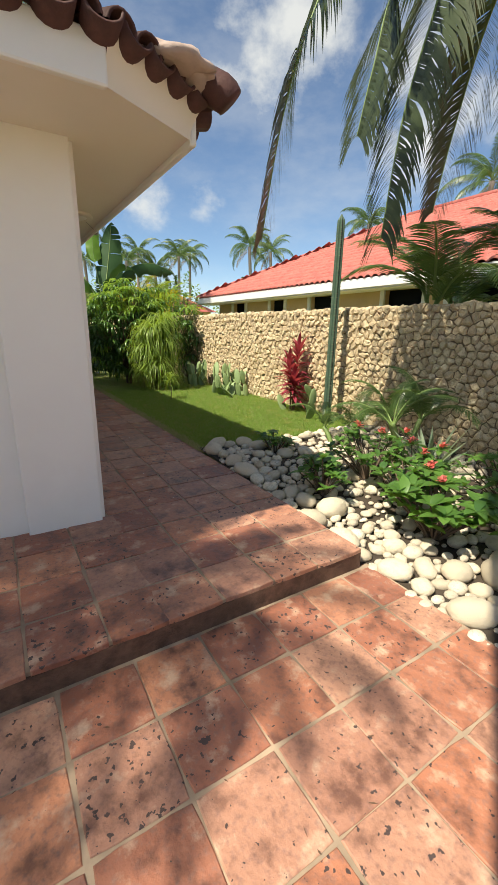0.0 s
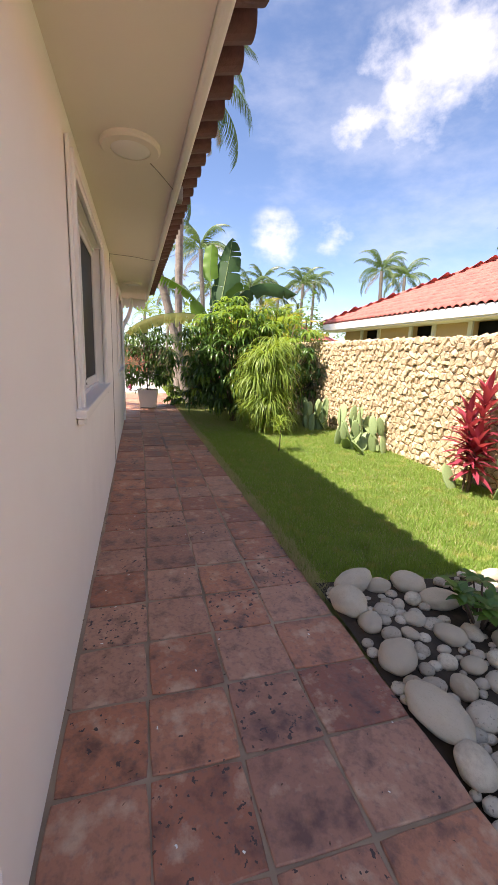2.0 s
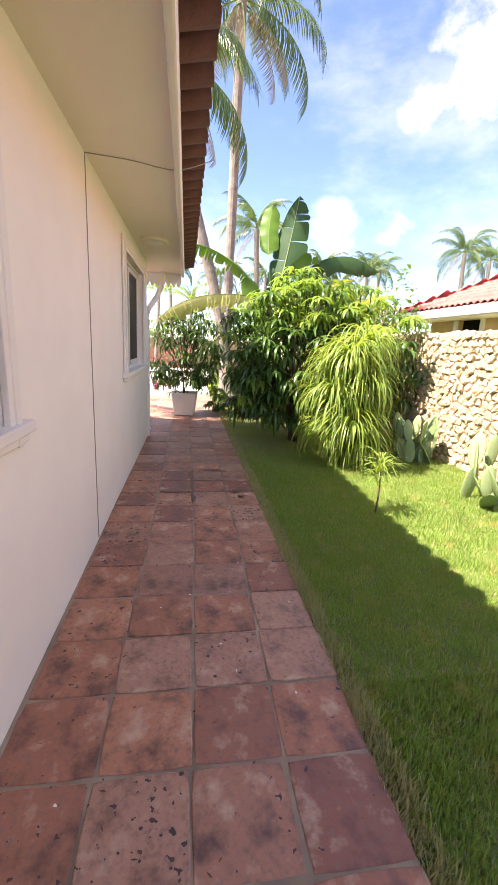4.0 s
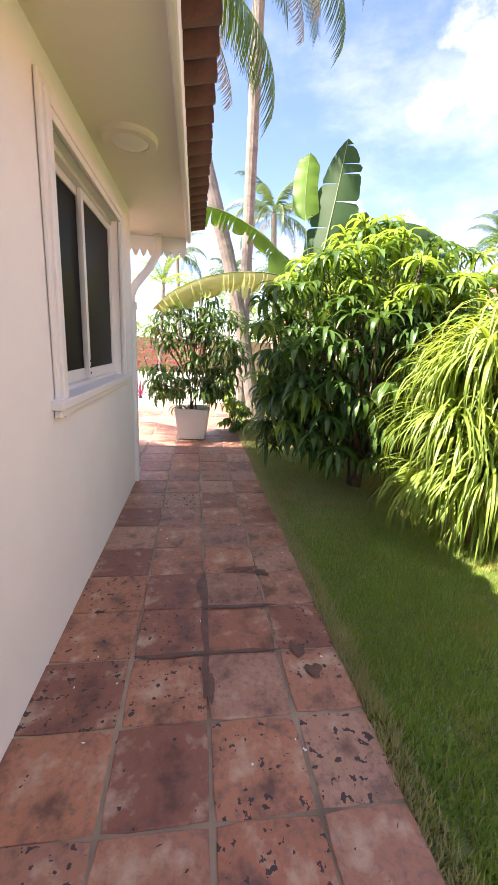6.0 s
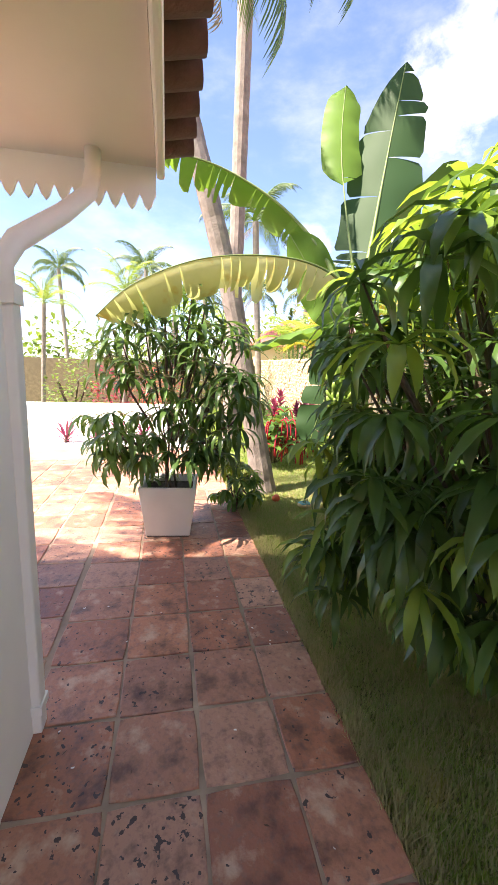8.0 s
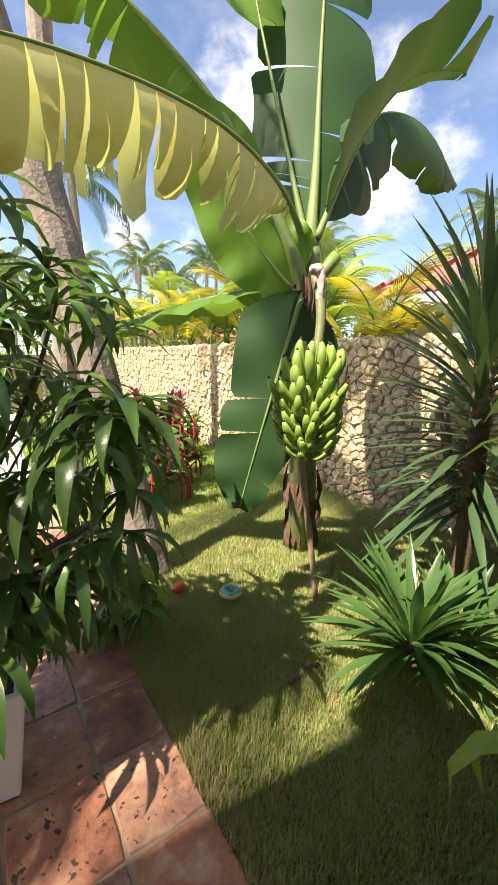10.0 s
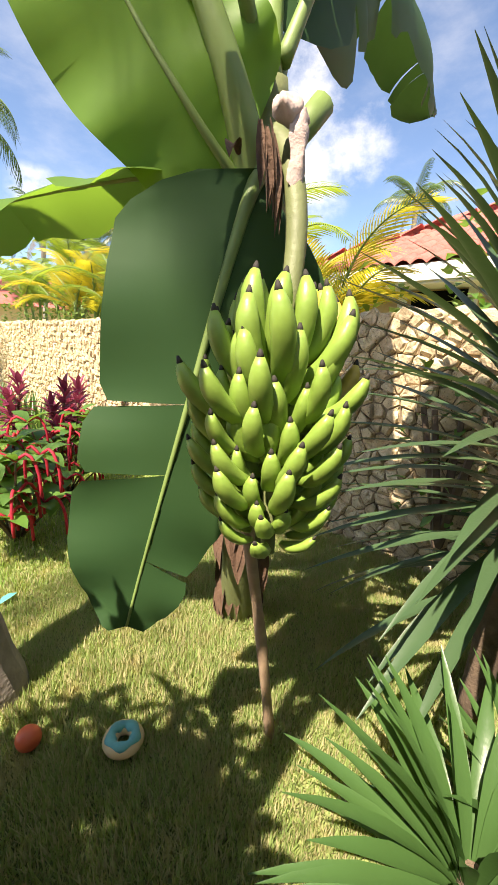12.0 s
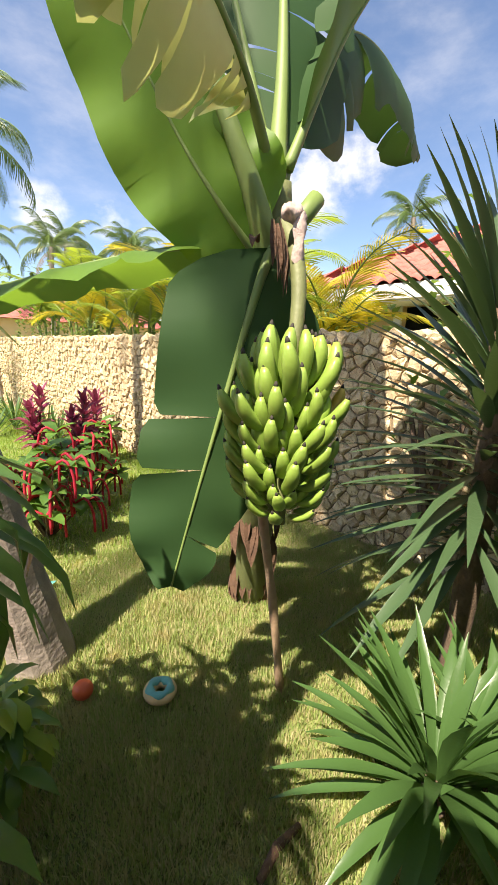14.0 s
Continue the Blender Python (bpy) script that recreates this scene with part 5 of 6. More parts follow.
def hanging_frond(parent, at, pts, leaf, n, seed):
    """A long frond that hangs over along pts, its leaflets falling straight down."""
    r2 = random.Random(seed)
    pts = smooth_path([Vector(p) - Vector(at) for p in pts], 40)
    q, ra = Mesh(), Mesh()
    ra.tube(pts, [0.02 * (1 - 0.9 * i / 40) + 0.002 for i in range(41)], 6)
    for i in range(n):
        s = 0.03 + 0.96 * i / n
        k = min(39, int(s * 40))
        c = pts[k].lerp(pts[k + 1], s * 40 - k)
        tan = (pts[k + 1] - pts[k]).normalized()
        side = tan.cross(Vector((0, 0, 1)))
        side = side.normalized() if side.length > 0.05 else Vector((0, 1, 0))
        for sgn in (-1, 1):
            l = leaf * r2.uniform(0.8, 1.15) * (1 - 0.55 * max(0, (s - 0.6) / 0.4))
            out = (tan * 0.55 + side * sgn * r2.uniform(0.55, 0.95)).normalized()
            p, vs = c.copy(), []
            wv = (tan * 0.5 + side * 0.5).normalized() * r2.uniform(0.009, 0.016)
            for w in (0.7, 1.0, 0.95, 0.7, 0.05):
                vs += [p - wv * w, p + wv * w]
                p = p + out * (l / 4)
                out = (out + Vector((0, 0, -0.42))).normalized()
            q.add(vs, [(2 * m, 2 * m + 1, 2 * m + 3, 2 * m + 2) for m in range(4)])
    f = part("frond", q, M_palmshaded, parent)
    part("rachis", ra, M_midrib, f, "pale rachis", True)


# ---- areca palms and hedge beyond the wall ----
def areca(at, h, n, label, mat, size=0.8, stems=4):
    t = thing("areca_palm", label, "areca palm", at)
    for k in range(stems):
        q = Mesh()
        a = k * 1.6
        q.tube(smooth_path([(math.cos(a) * 0.08, math.sin(a) * 0.08, -0.05), (math.cos(a) * 0.2, math.sin(a) * 0.2, h * 0.4), (math.cos(a) * 0.3, math.sin(a) * 0.3, h * 0.62)], 6), 0.035, 7)
        part("cane", q, M_midrib, t, "", True)
    for k in range(n):
        a = k * 137.5
        add_frond(t, pose(math.cos(k % stems * 1.6) * 0.28, math.sin(k % stems * 1.6) * 0.28, h * uni(0.5, 0.66), 0, -uni(15, 62), a) @ Matrix.Scale(size * uni(0.8, 1.1), 4), f"areca{mat.name}{k % 2}", mat, 1.7, 1.5 + 0.3 * (k % 2), 40, 0.42, 0.25, 0.026, 20 + k % 2)


palm_at = (6.4, 2.5, -0.1)
areca((4.25, 2.75, -0.05), 0.75, 16, "small dark palm before the stone wall", M_palm, 0.55, 3)
areca((3.6, 3.3, -0.03), 0.4, 9, "tiny palm seedling among the stones", M_palm, 0.4, 2)
hang_palm = thing("coconut_palm", "coconut palm with long fronds hanging over the bed", "palm tree", palm_at)
q = Mesh()
q.tube(smooth_path([(0, 0, 0), (-0.1, 0.05, 2.5), (-0.5, 0.1, 5.0), (-0.9, 0.1, 6.2)], 30), [0.16 + 0.006 * (i % 2) for i in range(31)], 12)
part("trunk", q, M_palebark, hang_palm, "ringed pale trunk")
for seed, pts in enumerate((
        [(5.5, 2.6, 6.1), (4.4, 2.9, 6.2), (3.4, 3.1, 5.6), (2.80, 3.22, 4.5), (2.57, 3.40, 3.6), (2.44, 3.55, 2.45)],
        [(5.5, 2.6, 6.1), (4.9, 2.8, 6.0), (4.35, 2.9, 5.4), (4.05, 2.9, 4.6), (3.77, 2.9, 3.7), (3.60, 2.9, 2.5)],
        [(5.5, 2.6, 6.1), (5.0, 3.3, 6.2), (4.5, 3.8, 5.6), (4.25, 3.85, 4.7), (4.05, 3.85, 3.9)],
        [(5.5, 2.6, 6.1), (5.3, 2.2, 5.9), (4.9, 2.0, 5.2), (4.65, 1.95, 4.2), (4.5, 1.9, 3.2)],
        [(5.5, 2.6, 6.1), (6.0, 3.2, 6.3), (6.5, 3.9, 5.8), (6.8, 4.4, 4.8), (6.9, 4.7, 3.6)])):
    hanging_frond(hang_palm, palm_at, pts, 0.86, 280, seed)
areca((6.1, 3.7, -0.1), 3.3, 16, "tall areca palm rising behind the stone wall", M_palm, 1.1, 5)
areca((6.0, 4.5, -0.1), 1.9, 10, "yellow-green areca palm behind the stone wall", M_areca, 0.7)
areca((6.4, 2.2, -0.1), 3.8, 16, "dense areca palm above the garden wall", M_palm, 1.2, 5)
for x, y, h, k in ((5.9, 15.5, 1.9, 1), (5.9, 16.6, 2.6, 0), (5.9, 18.2, 2.7, 1), (6.0, 19.8, 2.7, 0), (5.9, 21.4, 2.6, 1), (6.1, 23.0, 2.9, 0), (6.0, 25.0, 2.9, 0)):
    areca((x, y, -0.1), h * 1.5, 16, "golden areca palm leaning over the stone wall" if k else "green areca palm behind the stone wall", M_arecayel if k else M_areca, 1.0)


def hedge(at, size, n, label, mat, leaf=0.16, width=0.09, name="shrub_mass"):
    q = Mesh()
    for k in range(n):
        v = Vector((uni(-1, 1), uni(-1, 1), uni(0, 1)))
        wob = 1 + 0.25 * noise.noise(Vector((v.x * 2 + at[0], v.y * 2 + at[1], v.z * 2)))
        if v.x ** 2 + v.y ** 2 + (v.z * 0.95) ** 2 > wob:
            continue
        q.blade((v.x * size[0], v.y * size[1], v.z * size[2]), uni(0, 6.28), uni(-0.2, 1.0), leaf * uni(0.6, 1.3), width * uni(0.7, 1.2), uni(0.4, 1.4), 2, 0.25, 0, 0.5)
    t = thing(name, label, "shrubs", at)
    part("foliage", q, mat, t, "", True)
    for k in range(4):
        q = Mesh()
        q.tube([(0, 0, -0.05), (math.cos(k * 1.3) * size[0] * 0.5, math.sin(k * 1.3) * size[1] * 0.5, size[2] * 0.6)], [0.04, 0.02], 5)
        part("stem", q, M_bark, t)


for k in range(9):
    hedge((5.75 + uni(0, 0.5), 13.4 + k * 1.6, 0.0), (0.6, 1.1, (2.6 if k < 2 else 2.9) + uni(-0.2, 0.3)), 1500, "mixed green shrubs behind the garden wall", M_hedge)
hedge((5.55, 13.1, 1.4), (0.35, 0.95, 1.9), 620, "bright leafy creeper over the garden wall", M_shrub, 0.13, 0.10)
hedge((4.86, 13.5, 0.35), (0.16, 0.5, 1.5), 160, "creeper climbing the stone wall", M_shrub, 0.10, 0.07)

# beds at the far end
for x, y, k in ((4.25, 18.3, 0), (3.95, 18.0, 1), (4.5, 18.9, 0), (3.7, 19.0, 1)):
    cordyline((x, y, -0.03), 1.05 + 0.1 * k, 30, "purple and magenta cordyline in the far bed", M_tidark, 3, 0.3, 0.08)


def chenille(at, label):
    t = thing("chenille_plant", label, "chenille plant", at)
    q, r, st = Mesh(), Mesh(), Mesh()
    for k in range(26):
        a, d = uni(0, 6.28), uni(0.08, 0.5)
        p = Vector((math.cos(a) * d, math.sin(a) * d, uni(0.25, 0.85)))
        st.tube([(0, 0, -0.02), p * 0.6, p], [0.012, 0.01, 0.006], 5, cap=False)
        whorl_leaves(q, p, 5, 0.22, 0.14, 0.4, 0.9, turn=uni(0, 6))
        for j in range(2):
            b = uni(0, 6.28)
            r.tube(smooth_path([p, p + Vector((math.cos(b) * 0.10, math.sin(b) * 0.10, 0.06)), p + Vector((math.cos(b) * 0.17, math.sin(b) * 0.17, -0.06)), p + Vector((math.cos(b) * 0.18, math.sin(b) * 0.18, -0.25))], 7), [0.012] * 8, 5)
    part("leaves", q, M_shrub, t, "broad green leaves", True)
    part("tassel_spray", r, M_red, t, "hanging crimson tassels", True)
    part("stem_clump", st, M_bark, t)["kind"] = "stuff"


chenille((2.88, 16.1, -0.03), "chenille plant with hanging crimson tassels on the lawn")
chenille((3.5, 16.7, -0.03), "second chenille plant with red tassels")
for k in range(7):
    strap_rosette("iris_clump", (3.4 + uni(0, 1.3), 19.6 + k * 0.5, -0.03), 22, 0.7, 0.05, "green sword-leaved clump before the far wall", M_agave, (0.7, 1.4), 0.3)
q = Mesh()
q.box(-6, 17.6, -0.1, 1.9, 20.4, -0.005)
solid("gravel_bed", q, M_pot, "pale white gravel bed at the end of the patio", "gravel", "structure")
for x, y in ((0.15, 18.0), (-0.35, 18.2), (0.6, 18.25), (-0.9, 18.1)):
    strap_rosette("bromeliad", (x, y, 0.0), 26, 0.42, 0.05, "dark red bromeliad at the patio's end", M_tidark, (0.3, 1.3), 0.4)
q = Mesh()
q.box(-6, 20.4, -0.1, 2.0, 20.7, 0.55)
bevel(solid("planter_wall", q, M_plaster, "low white planter wall across the garden", "low wall", "structure"), 0.02)
for x, y, m in ((-0.3, 21.6, M_ti), (0.9, 21.9, M_pink), (-1.6, 22.0, M_hedge), (2.1, 22.5, M_hedge)):
    hedge((x, y, 0.0), (0.9, 0.7, 1.7), 900, "pink bougainvillea behind the low wall" if m in (M_ti, M_pink) else "leafy shrub behind the low wall", m, 0.12, 0.09)
for x, y in ((-0.1, 21.2), (-2.8, 23.5), (1.2, 24.5), (3.0, 24.6)):
    palm("small_palm", (x, y, 0), (x + 0.15, y + 0.1, 2.7 + uni(-0.2, 0.8)), 0.07, 14, 0.55, "young feather palm in the far planting", 0, M_areca, (-10, 65), "young", 0.45, 0.5, 1.6, 36, 0.03)

# trees in the distance
for k in range(40):
    a = -78 + k * 4.1
    d = uni(38, 62)
    x, y = 2 + math.sin(math.radians(a)) * d, 8 + math.cos(math.radians(a)) * d
    if x > 7 and y < 20:
        x += 22
    q_h = uni(3.5, 5.5)
    tall = 1.75 if 20 <= k <= 31 else 1.0
    hedge((x, y, -0.1), (4.6, 3.2, q_h * tall), 700 if tall > 1 else 420, "distant garden trees in leaf", M_hedge, 0.75, 0.42, "far_trees")
for x, y, h in ((4.95, 26.5, 7.3), (10.5, 38, 7.2), (12.4, 41, 8.4), (14.2, 40, 7.0), (16, 39, 8.2), (18.5, 42, 9.0), (19, 30, 8), (8, 40, 7.2), (23, 33, 8.4), (26, 24, 9.5), (29, 19, 8.6), (4, 44, 7.5), (33, 30, 9.0), (0, 38, 7.6), (-6, 42, 8), (21, 12, 8.5)):
    palm("far_palm", (x, y, -0.1), (x + uni(-0.5, 0.5), y, h), 0.14, 15, 1.0, "coconut palm in the distance", 1)
for x, y, h in ((16, 42, 6.4), (17.2, 42.5, 6.9), (24, 40, 7.0), (11.5, 44, 6.5)):
    q = Mesh()
    q.tube([(0, 0, -0.1), (0, 0, h)], [0.2, 0.03], 6)
    t = thing("far_conifer", "slim dark conifer in the distance", "conifer", (x, y, 0))
    part("trunk", q, M_bark, t)
    q = Mesh()
    for k in range(520):
        s = rng.random()
        a = uni(0, 6.28)
        q.blade((0, 0, h * (0.3 + 0.7 * s)), a, uni(0.0, 0.7), (1 - s) * 1.2 + 0.25, 0.16, 0.5, 2, 0.2)
    part("needles", q, M_palm, t)
q = Mesh()
q.add([(18, 48, 0), (30, 48, 0), (30, 56, 0), (18, 56, 0), (18, 48, 3.2), (30, 48, 3.2), (30, 56, 3.2), (18, 56, 3.2)], [(0, 1, 5, 4), (0, 4, 7, 3), (1, 2, 6, 5), (2, 3, 7, 6)])
t = thing("far_house", "small distant house with an orange tile roof", "house", (-10.5, -9, 0))
part("wall", q, M_cream, t)
q = Mesh()
q.add([(17.5, 47.5, 3.2), (30.5, 47.5, 3.2), (30.5, 56.5, 3.2), (17.5, 56.5, 3.2), (21, 52, 5.4), (27, 52, 5.4)], [(0, 1, 5, 4), (1, 2, 5), (2, 3, 4, 5), (3, 0, 4)])
part("roof", q, M_redtile, t)

# ---- toys on the lawn ----
q = Mesh()
q.blob((2.40, 14.14, 0.03), (0.05, 0.05, 0.048), 0, 0.02, 3)
solid("toy_ball", q, M_orange, "small orange ball lying on the grass", "ball", smooth=True)


def toy_ring(x, y):
    t = thing("toy_ring", "toy doughnut ring with teal icing on the grass", "toy", (x, y, 0.03))

    def torus(R, r, z, wob=0.0, n=28, m=10, lo=0.0, hi=1.0):
        q = Mesh()
        q.add([((R + r * (1 + wob * math.sin(5 * k * math.tau / n)) * math.cos(j * math.tau / m)) * math.cos(k * math.tau / n), (R + r * (1 + wob * math.sin(5 * k * math.tau / n)) * math.cos(j * math.tau / m)) * math.sin(k * math.tau / n), z + r * 0.8 * math.sin(j * math.tau / m)) for k in range(n) for j in range(m)],
              [(k * m + j, k * m + (j + 1) % m, (k + 1) % n * m + (j + 1) % m, (k + 1) % n * m + j) for k in range(n) for j in range(m)])
        return q
    part("ring", torus(0.053, 0.031, 0.0), M_biscuit, t, "", True)
    part("icing", torus(0.050, 0.022, 0.014, 0.2), M_icing, t, "wavy teal icing", True)


toy_ring(2.68, 13.88)
q = Mesh()
q.blade((2.55, 15.2, 0.01), 0.4, 0.15, 0.12, 0.06, 0.3, 3, 0.4)
solid("teal_scrap", q, M_icing, "small teal plastic scrap on the grass", "litter")


# ---- grass ----
def lawn_blades(name, region, n, mat, h, label, seed):
    r2 = np.random.RandomState(seed)
    x0, y0, x1, y1 = region
    x, y = r2.uniform(x0, x1, n), r2.uniform(y0, y1, n)
    y = np.where((y > 6) & (y < 17), y + r2.normal(0, 0.45, n), y)
    tuft = 1 + 0.35 * np.sin(x * 9.1 + 2.3 * np.sin(y * 5.3)) * np.sin(y * 7.7 + 1.9 * np.sin(x * 6.1))
    a, ln = r2.uniform(0, 6.283, n), h * r2.uniform(0.4, 1.35, n) * tuft
    lean = r2.uniform(0.05, 0.7, n) * ln
    w = r2.uniform(0.0026, 0.0056, n)
    z = np.full(n, -0.028)
    dx, dy = np.cos(a), np.sin(a)
    v = np.empty((n, 3, 3))
    v[:, 0] = np.stack([x - dy * w, y + dx * w, z], 1)
    v[:, 1] = np.stack([x + dy * w, y - dx * w, z], 1)
    v[:, 2] = np.stack([x + dx * lean, y + dy * lean, z + ln], 1)
    me = bpy.data.meshes.new(name)
    me.vertices.add(3 * n)
    me.vertices.foreach_set("co", v.ravel())
    me.loops.add(3 * n)
    me.loops.foreach_set("vertex_index", np.arange(3 * n, dtype=np.int32))
    me.polygons.add(n)
    me.polygons.foreach_set("loop_start", np.arange(0, 3 * n, 3, dtype=np.int32))
    me.update(calc_edges=True)
    me.materials.append(mat)
    tagged(new(name, me), label, "grass", kind="stuff")


lawn_blades("grass_near_path", (1.9, 4.1, 5.0, 10.4), 330000, M_grass, 0.040, "short bright green lawn grass", 1)
lawn_blades("grass_by_banana", (1.9, 10.4, 5.0, 15.5), 260000, M_grasspale, 0.042, "short green lawn grass round the banana plant", 2)
lawn_blades("grass_dry", (1.9, 10.2, 5.0, 15.5), 190000, M_drygrass, 0.042, "dry tan grass blades in the lawn", 3)
lawn_blades("grass_far", (1.9, 15.5, 5.0, 25.0), 70000, M_grass, 0.07, "lawn grass at the far end", 4)
lawn_blades("grass_fringe", (1.872, 4.0, 1.98, 14.5), 24000, M_drygrass, 0.055, "dry grass fringe along the path edge", 6)
lawn_blades("grass_dry", (2.0, 4.3, 5.0, 10.4), 45000, M_drygrass, 0.036, "scattered dry blades in the green lawn", 7)
q = Mesh()
for k in range(420):
    x, y = uni(-0.2, 1.85), uni(1.4, 13.0)
    q.blade((x, y, 0.003), uni(0, 6.28), 0.05, uni(0.006, 0.03), uni(0.003, 0.009), 0.1, 2, 0.2)
for k in range(120):
    x, y = uni(-1.5, 1.9), uni(-1.5, 1.2)
    q.blade((x, y, -0.147), uni(0, 6.28), 0.05, uni(0.008, 0.035), uni(0.003, 0.009), 0.1, 2, 0.2)
solid("leaf_litter", q, M_dry, "small dry leaf scraps on the tiles", "leaf litter", "stuff")


def patch(q, cx, cy, rx, ry, z, seed, n=18):
    """A flat stain with an uneven outline."""
    r2 = random.Random(seed)
    ph = [r2.uniform(0, 6.28) for k in range(3)]
    ring = []
    for k in range(n):
        a = k * math.tau / n
        r = 1 + 0.28 * math.sin(2 * a + ph[0]) + 0.22 * math.sin(3 * a + ph[1]) + 0.15 * math.sin(5 * a + ph[2])
        ring.append((cx + math.cos(a) * rx * r, cy + math.sin(a) * ry * r, z))
    q.add(ring + [(cx, cy, z)], [(k, (k + 1) % n, n) for k in range(n)])


for k, (cx, cy, rx, ry) in enumerate(((1.215, 8.85, 0.024, 0.27), (1.20, 9.15, 0.022, 0.16), (1.05, 8.575, 0.18, 0.014), (1.38, 8.575, 0.16, 0.014), (1.40, 8.93, 0.17, 0.02), (1.60, 9.28, 0.05, 0.03), (1.47, 9.33, 0.13, 0.02), (1.67, 8.56, 0.028, 0.06), (1.72, 8.42, 0.03, 0.05), (1.215, 8.40, 0.024, 0.13))):
    q = Mesh()
    patch(q, cx, cy, rx, ry, 0.004 + 0.0012 * k, k)
    solid("damp_stain", q, M_damp, "dark damp stain over the tile joint", "stain", group="damp stains on the path")
q = Mesh()
for k in range(70):
    patch(q, uni(0.5, 1.86), uni(2.7, 13.5), uni(0.003, 0.008), uni(0.003, 0.008), 0.0045, 90 + k, 7)
solid("plaster_flecks", q, M_plaster, "tiny white plaster flecks on the path", "flecks", "stuff")


# ---- floor tiles ----
def slab(w, l, seed):
    """A hand-made tile: a slab with soft, uneven edges and a slightly dished top."""
    r2 = random.Random(seed)
    q = Mesh()
    n = 4
    outer, inner = [], []
    for k in range(4 * n):
        s, e = divmod(k, n)
        u = e / n
        x, y = ((-1 + 2 * u, -1), (1, -1 + 2 * u), (1 - 2 * u, 1), (-1, 1 - 2 * u))[s]
        corner = 0.005 if e == 0 else 0.0
        x0 = x * (w / 2 - corner - r2.uniform(0, 0.003))
        y0 = y * (l / 2 - corner - r2.uniform(0, 0.004))
        outer.append((x0, y0))
    z = [r2.uniform(-0.0015, 0.0015) for k in outer]
    m = len(outer)
    vs = [(x, y, -0.03) for x, y in outer] + [(x, y, -0.004 + h) for (x, y), h in zip(outer, z)] + [(x * 0.975, y * 0.975, h) for (x, y), h in zip(outer, z)] + [(0, 0, -0.001)]
    fs = [(k, (k + 1) % m, m + (k + 1) % m, m + k) for k in range(m)] + [(m + k, m + (k + 1) % m, 2 * m + (k + 1) % m, 2 * m + k) for k in range(m)]
    fs += [(2 * m + k, 2 * m + (k + 1) % m, 3 * m) for k in range(m)]
    q.add(vs, fs)
    return q


SLABS = {}


def lay(parent, x0, x1, y0, y1, z):
    w, l = x1 - x0 - 0.008, y1 - y0 - 0.008
    key = (round(w, 2), round(l, 2))
    if key not in SLABS:
        SLABS[key] = [slab(w, l, 11 * k + len(SLABS)).data("tile", M_tile, smooth=False) for k in range(4)]
    ob = new("tile", SLABS[key][rng.randrange(4)])
    ob.parent = parent
    ob.matrix_basis = pose((x0 + x1) / 2 + uni(-0.004, 0.004), (y0 + y1) / 2 + uni(-0.004, 0.004), z + uni(-0.003, 0.002), uni(-0.35, 0.35), uni(-0.35, 0.35), uni(-0.7, 0.7))


COLS = ((0.462, 0.857), (0.857, 1.215), (1.215, 1.575), (1.575, 1.885))
y = 1.25
row = 0
while y < 13.9:
    h = 0.37 if row < 9 else 0.3625 if row < 17 else 0.365 if row < 23 else 0.385
    for a, b in COLS:
        skew = -0.11 * max(0.0, (7.5 - max(y, 2.6)) / 4.7)
        lay(platform, a + (skew if a > 0.5 else -0.0134 * max(0.0, 6.5 - y)), b + (skew if b < 1.8 else 0), y, y + h, 0.0)
    if y < 2.5:
        for k in range(6):
            lay(platform, 0.462 - 0.37 * (k + 1), 0.462 - 0.37 * k, y, y + h, 0.0)
    y += h
    row += 1
for i in range(10):
    for k in range(9):
        lay(patio, 1.67 - 0.37 * (k + 1), 1.67 - 0.37 * k, 1.24 - 0.375 * (i + 1), 1.24 - 0.375 * i, -0.15)
    lay(patio, 1.67, 1.95, 1.24 - 0.375 * (i + 1), 1.24 - 0.375 * i, -0.15)
for j in range(14):
    for k in range(12):
        yy = 11.3 + 0.372 * j
        xx = 0.44 - 0.37 * (k + 1)
        if yy < 17.2 and xx > -3.4:
            lay(platform, xx, xx + 0.37, yy, yy + 0.372, 0.0)
for j in range(9):
    for a, b in COLS:
        lay(platform, a, b, y + 0.372 * j, y + 0.372 * (j + 1), 0.0)


# ---- stones of the garden wall ----
def clip(poly, px, py, nx, ny):
    out = []
    for i, (x, y) in enumerate(poly):
        x2, y2 = poly[(i + 1) % len(poly)]
        d1, d2 = (x - px) * nx + (y - py) * ny, (x2 - px) * nx + (y2 - py) * ny
        if d1 <= 0:
            out.append((x, y))
        if d1 * d2 < 0:
            f = d1 / (d1 - d2)
            out.append((x + (x2 - x) * f, y + (y2 - y) * f))
    return out


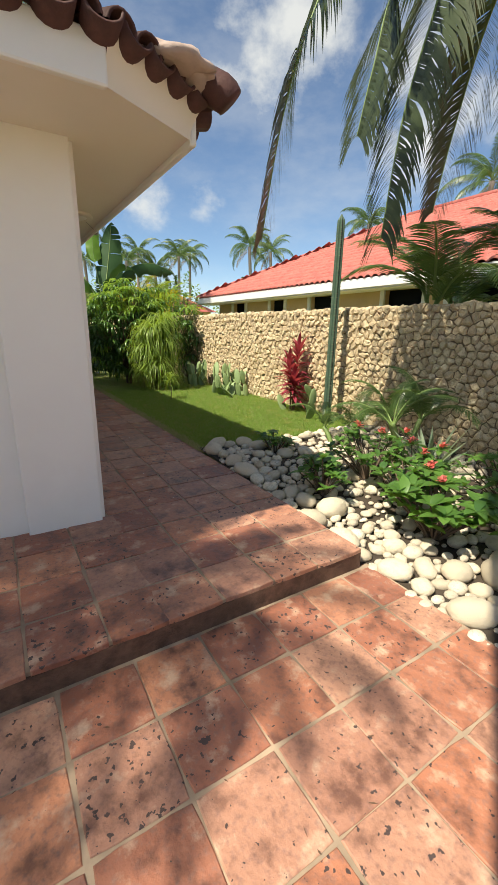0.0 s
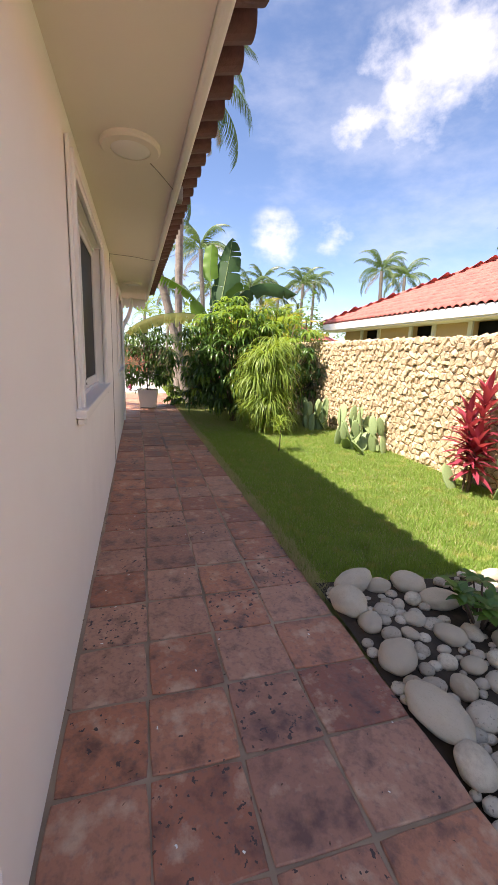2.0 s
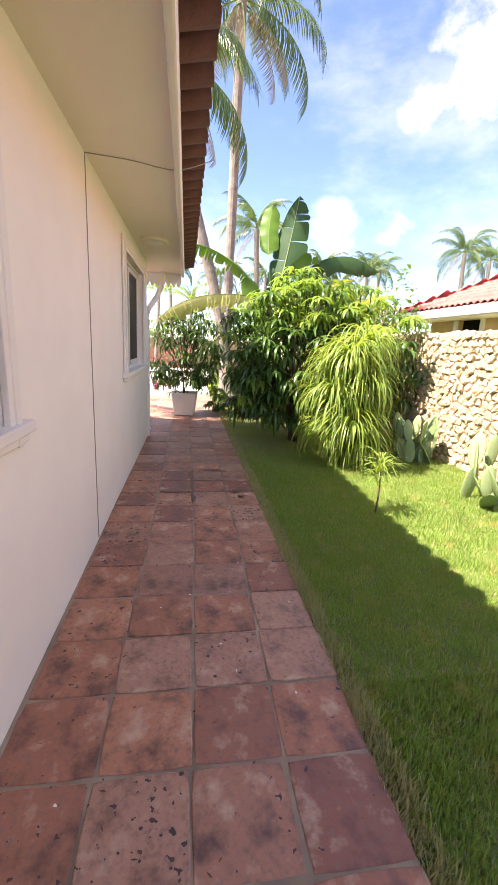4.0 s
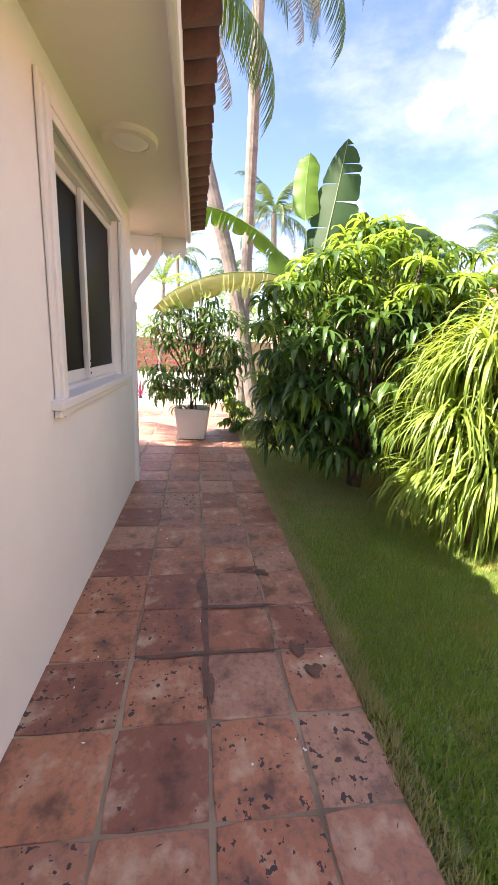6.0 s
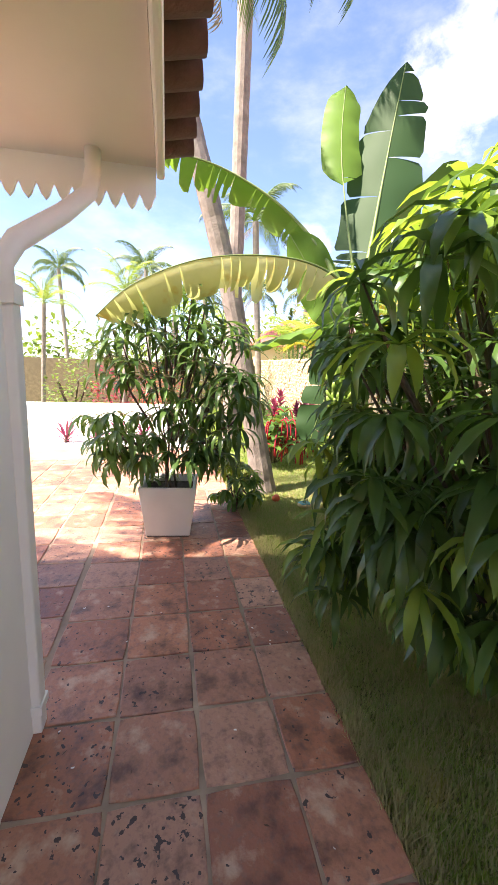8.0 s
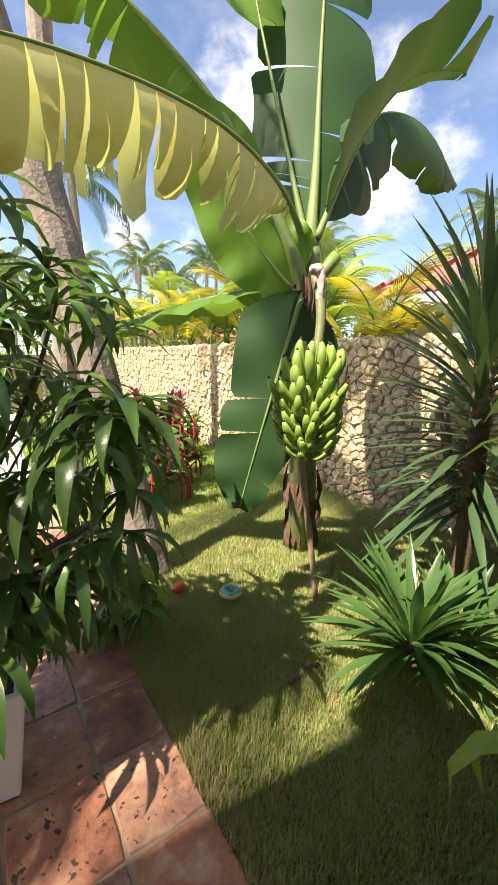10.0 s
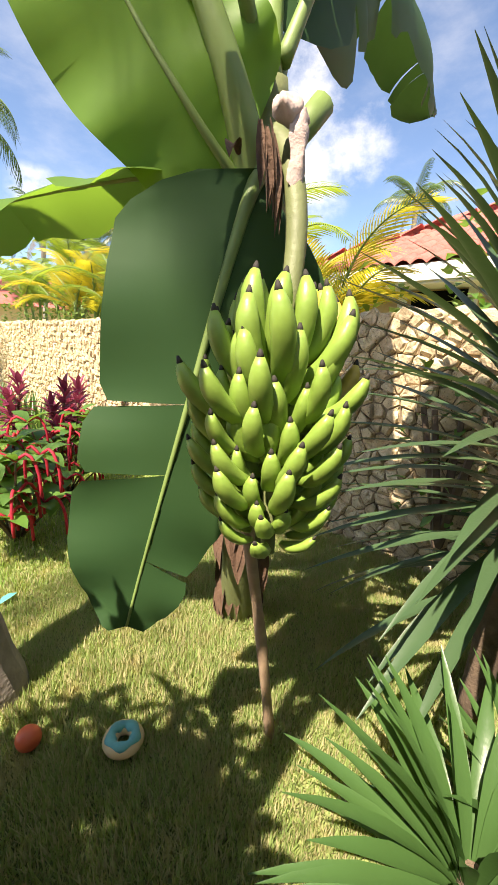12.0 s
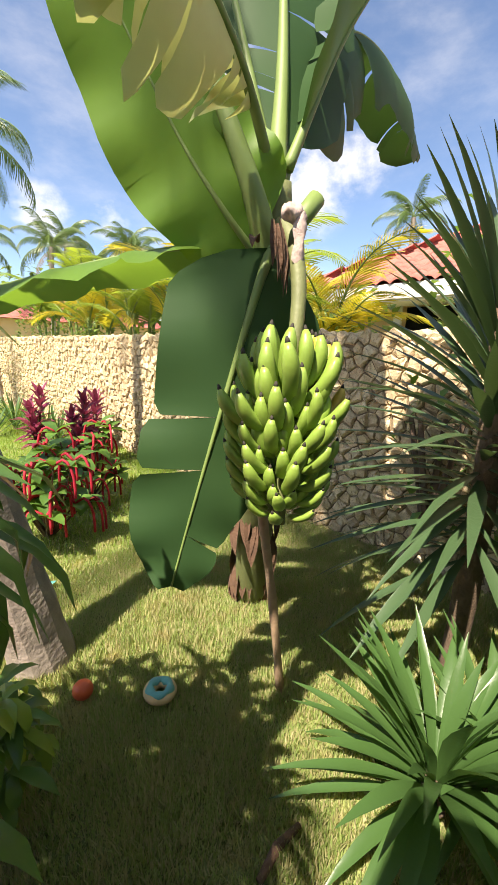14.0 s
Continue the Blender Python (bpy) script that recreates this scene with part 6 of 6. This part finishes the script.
def stones(y0, y1, z0, z1, cell, seed):
    r2 = random.Random(seed)
    ny, nz = int((y1 - y0) / cell), int((z1 - z0) / (cell * 0.8))
    pts = {}
    for i in range(-1, ny + 1):
        for j in range(-1, nz + 1):
            pts[i, j] = (y0 + (i + 0.5 + (0.5 if j % 2 else 0) + r2.uniform(-0.36, 0.36)) * cell, z0 + (j + 0.5 + r2.uniform(-0.36, 0.36)) * (z1 - z0) / nz)
    for (i, j), (a, b) in pts.items():
        if not (0 <= i < ny and 0 <= j < nz):
            continue
        poly = [(a - cell * 1.3, b - cell * 1.3), (a + cell * 1.3, b - cell * 1.3), (a + cell * 1.3, b + cell * 1.3), (a - cell * 1.3, b + cell * 1.3)]
        for di in (-2, -1, 0, 1, 2):
            for dj in (-2, -1, 0, 1, 2):
                if (di or dj) and (i + di, j + dj) in pts:
                    c, d = pts[i + di, j + dj]
                    poly = clip(poly, (a + c) / 2, (b + d) / 2, c - a, d - b)
        top = z1 + r2.uniform(-0.03, 0.05)
        poly = clip(poly, 0, top, 0, 1)
        poly = clip(poly, 0, z0, 0, -1)
        if len(poly) > 2:
            yield (sum(p[0] for p in poly) / len(poly), sum(p[1] for p in poly) / len(poly)), poly, r2


def stone_mesh(q, c, poly, r2, face, local):
    """One wall stone, rounded at its rim and proud of the joints."""
    proud = r2.uniform(0.010, 0.05)
    oy, oz = c if local else (0, 0)
    ox = face if local else 0
    m = len(poly)
    vs = []
    for k, x in ((0.94, face + 0.02), (0.86, face - proud * 0.6), (0.60, face - proud)):
        for y, z in poly:
            j = r2.uniform(-0.013, 0.013)
            vs.append((x - ox + j, c[0] + (y - c[0]) * k - oy + j, c[1] + (z - c[1]) * k - oz - j))
    vs.append((face - proud * 1.06 - ox, c[0] - oy, c[1] - oz))
    fs = [(r * m + k, (r + 1) * m + k, (r + 1) * m + (k + 1) % m, r * m + (k + 1) % m) for r in (0, 1) for k in range(m)]
    fs += [(2 * m + k, 3 * m, 2 * m + (k + 1) % m) for k in range(m)]
    q.add(vs, fs)


rest = Mesh()
count = 0
for c, poly, r2 in stones(-2.0, 27.0, -0.2, 1.90, 0.122, 3):
    near = (1.5 < c[0] < 4.2 and count < 150) or 13.0 < c[0] < 15.4
    if near and count < 300 and c[1] > 0.1:
        q = Mesh()
        stone_mesh(q, c, poly, r2, 5.03, True)
        ob = part("stone", q, M_wallstone_p, garden_wall)
        ob.location = (5.03, c[0], c[1])
        count += 1
    else:
        stone_mesh(rest, c, poly, r2, 5.03, False)
part("wall_stones", rest, M_wallstone, garden_wall, "rough tan coral stones")["kind"] = "stuff"
q = Mesh()
for k in range(170):
    y = -2 + k * 0.172 + uni(-0.03, 0.03)
    q.blob((5.16, y, 1.87), (0.16, 0.10 * uni(0.8, 1.2), 0.06 * uni(0.7, 1.3)), 0, 0.5, 1, k)
part("coping_stones", q, M_wallstone, garden_wall, "rough stones along the wall top", True)
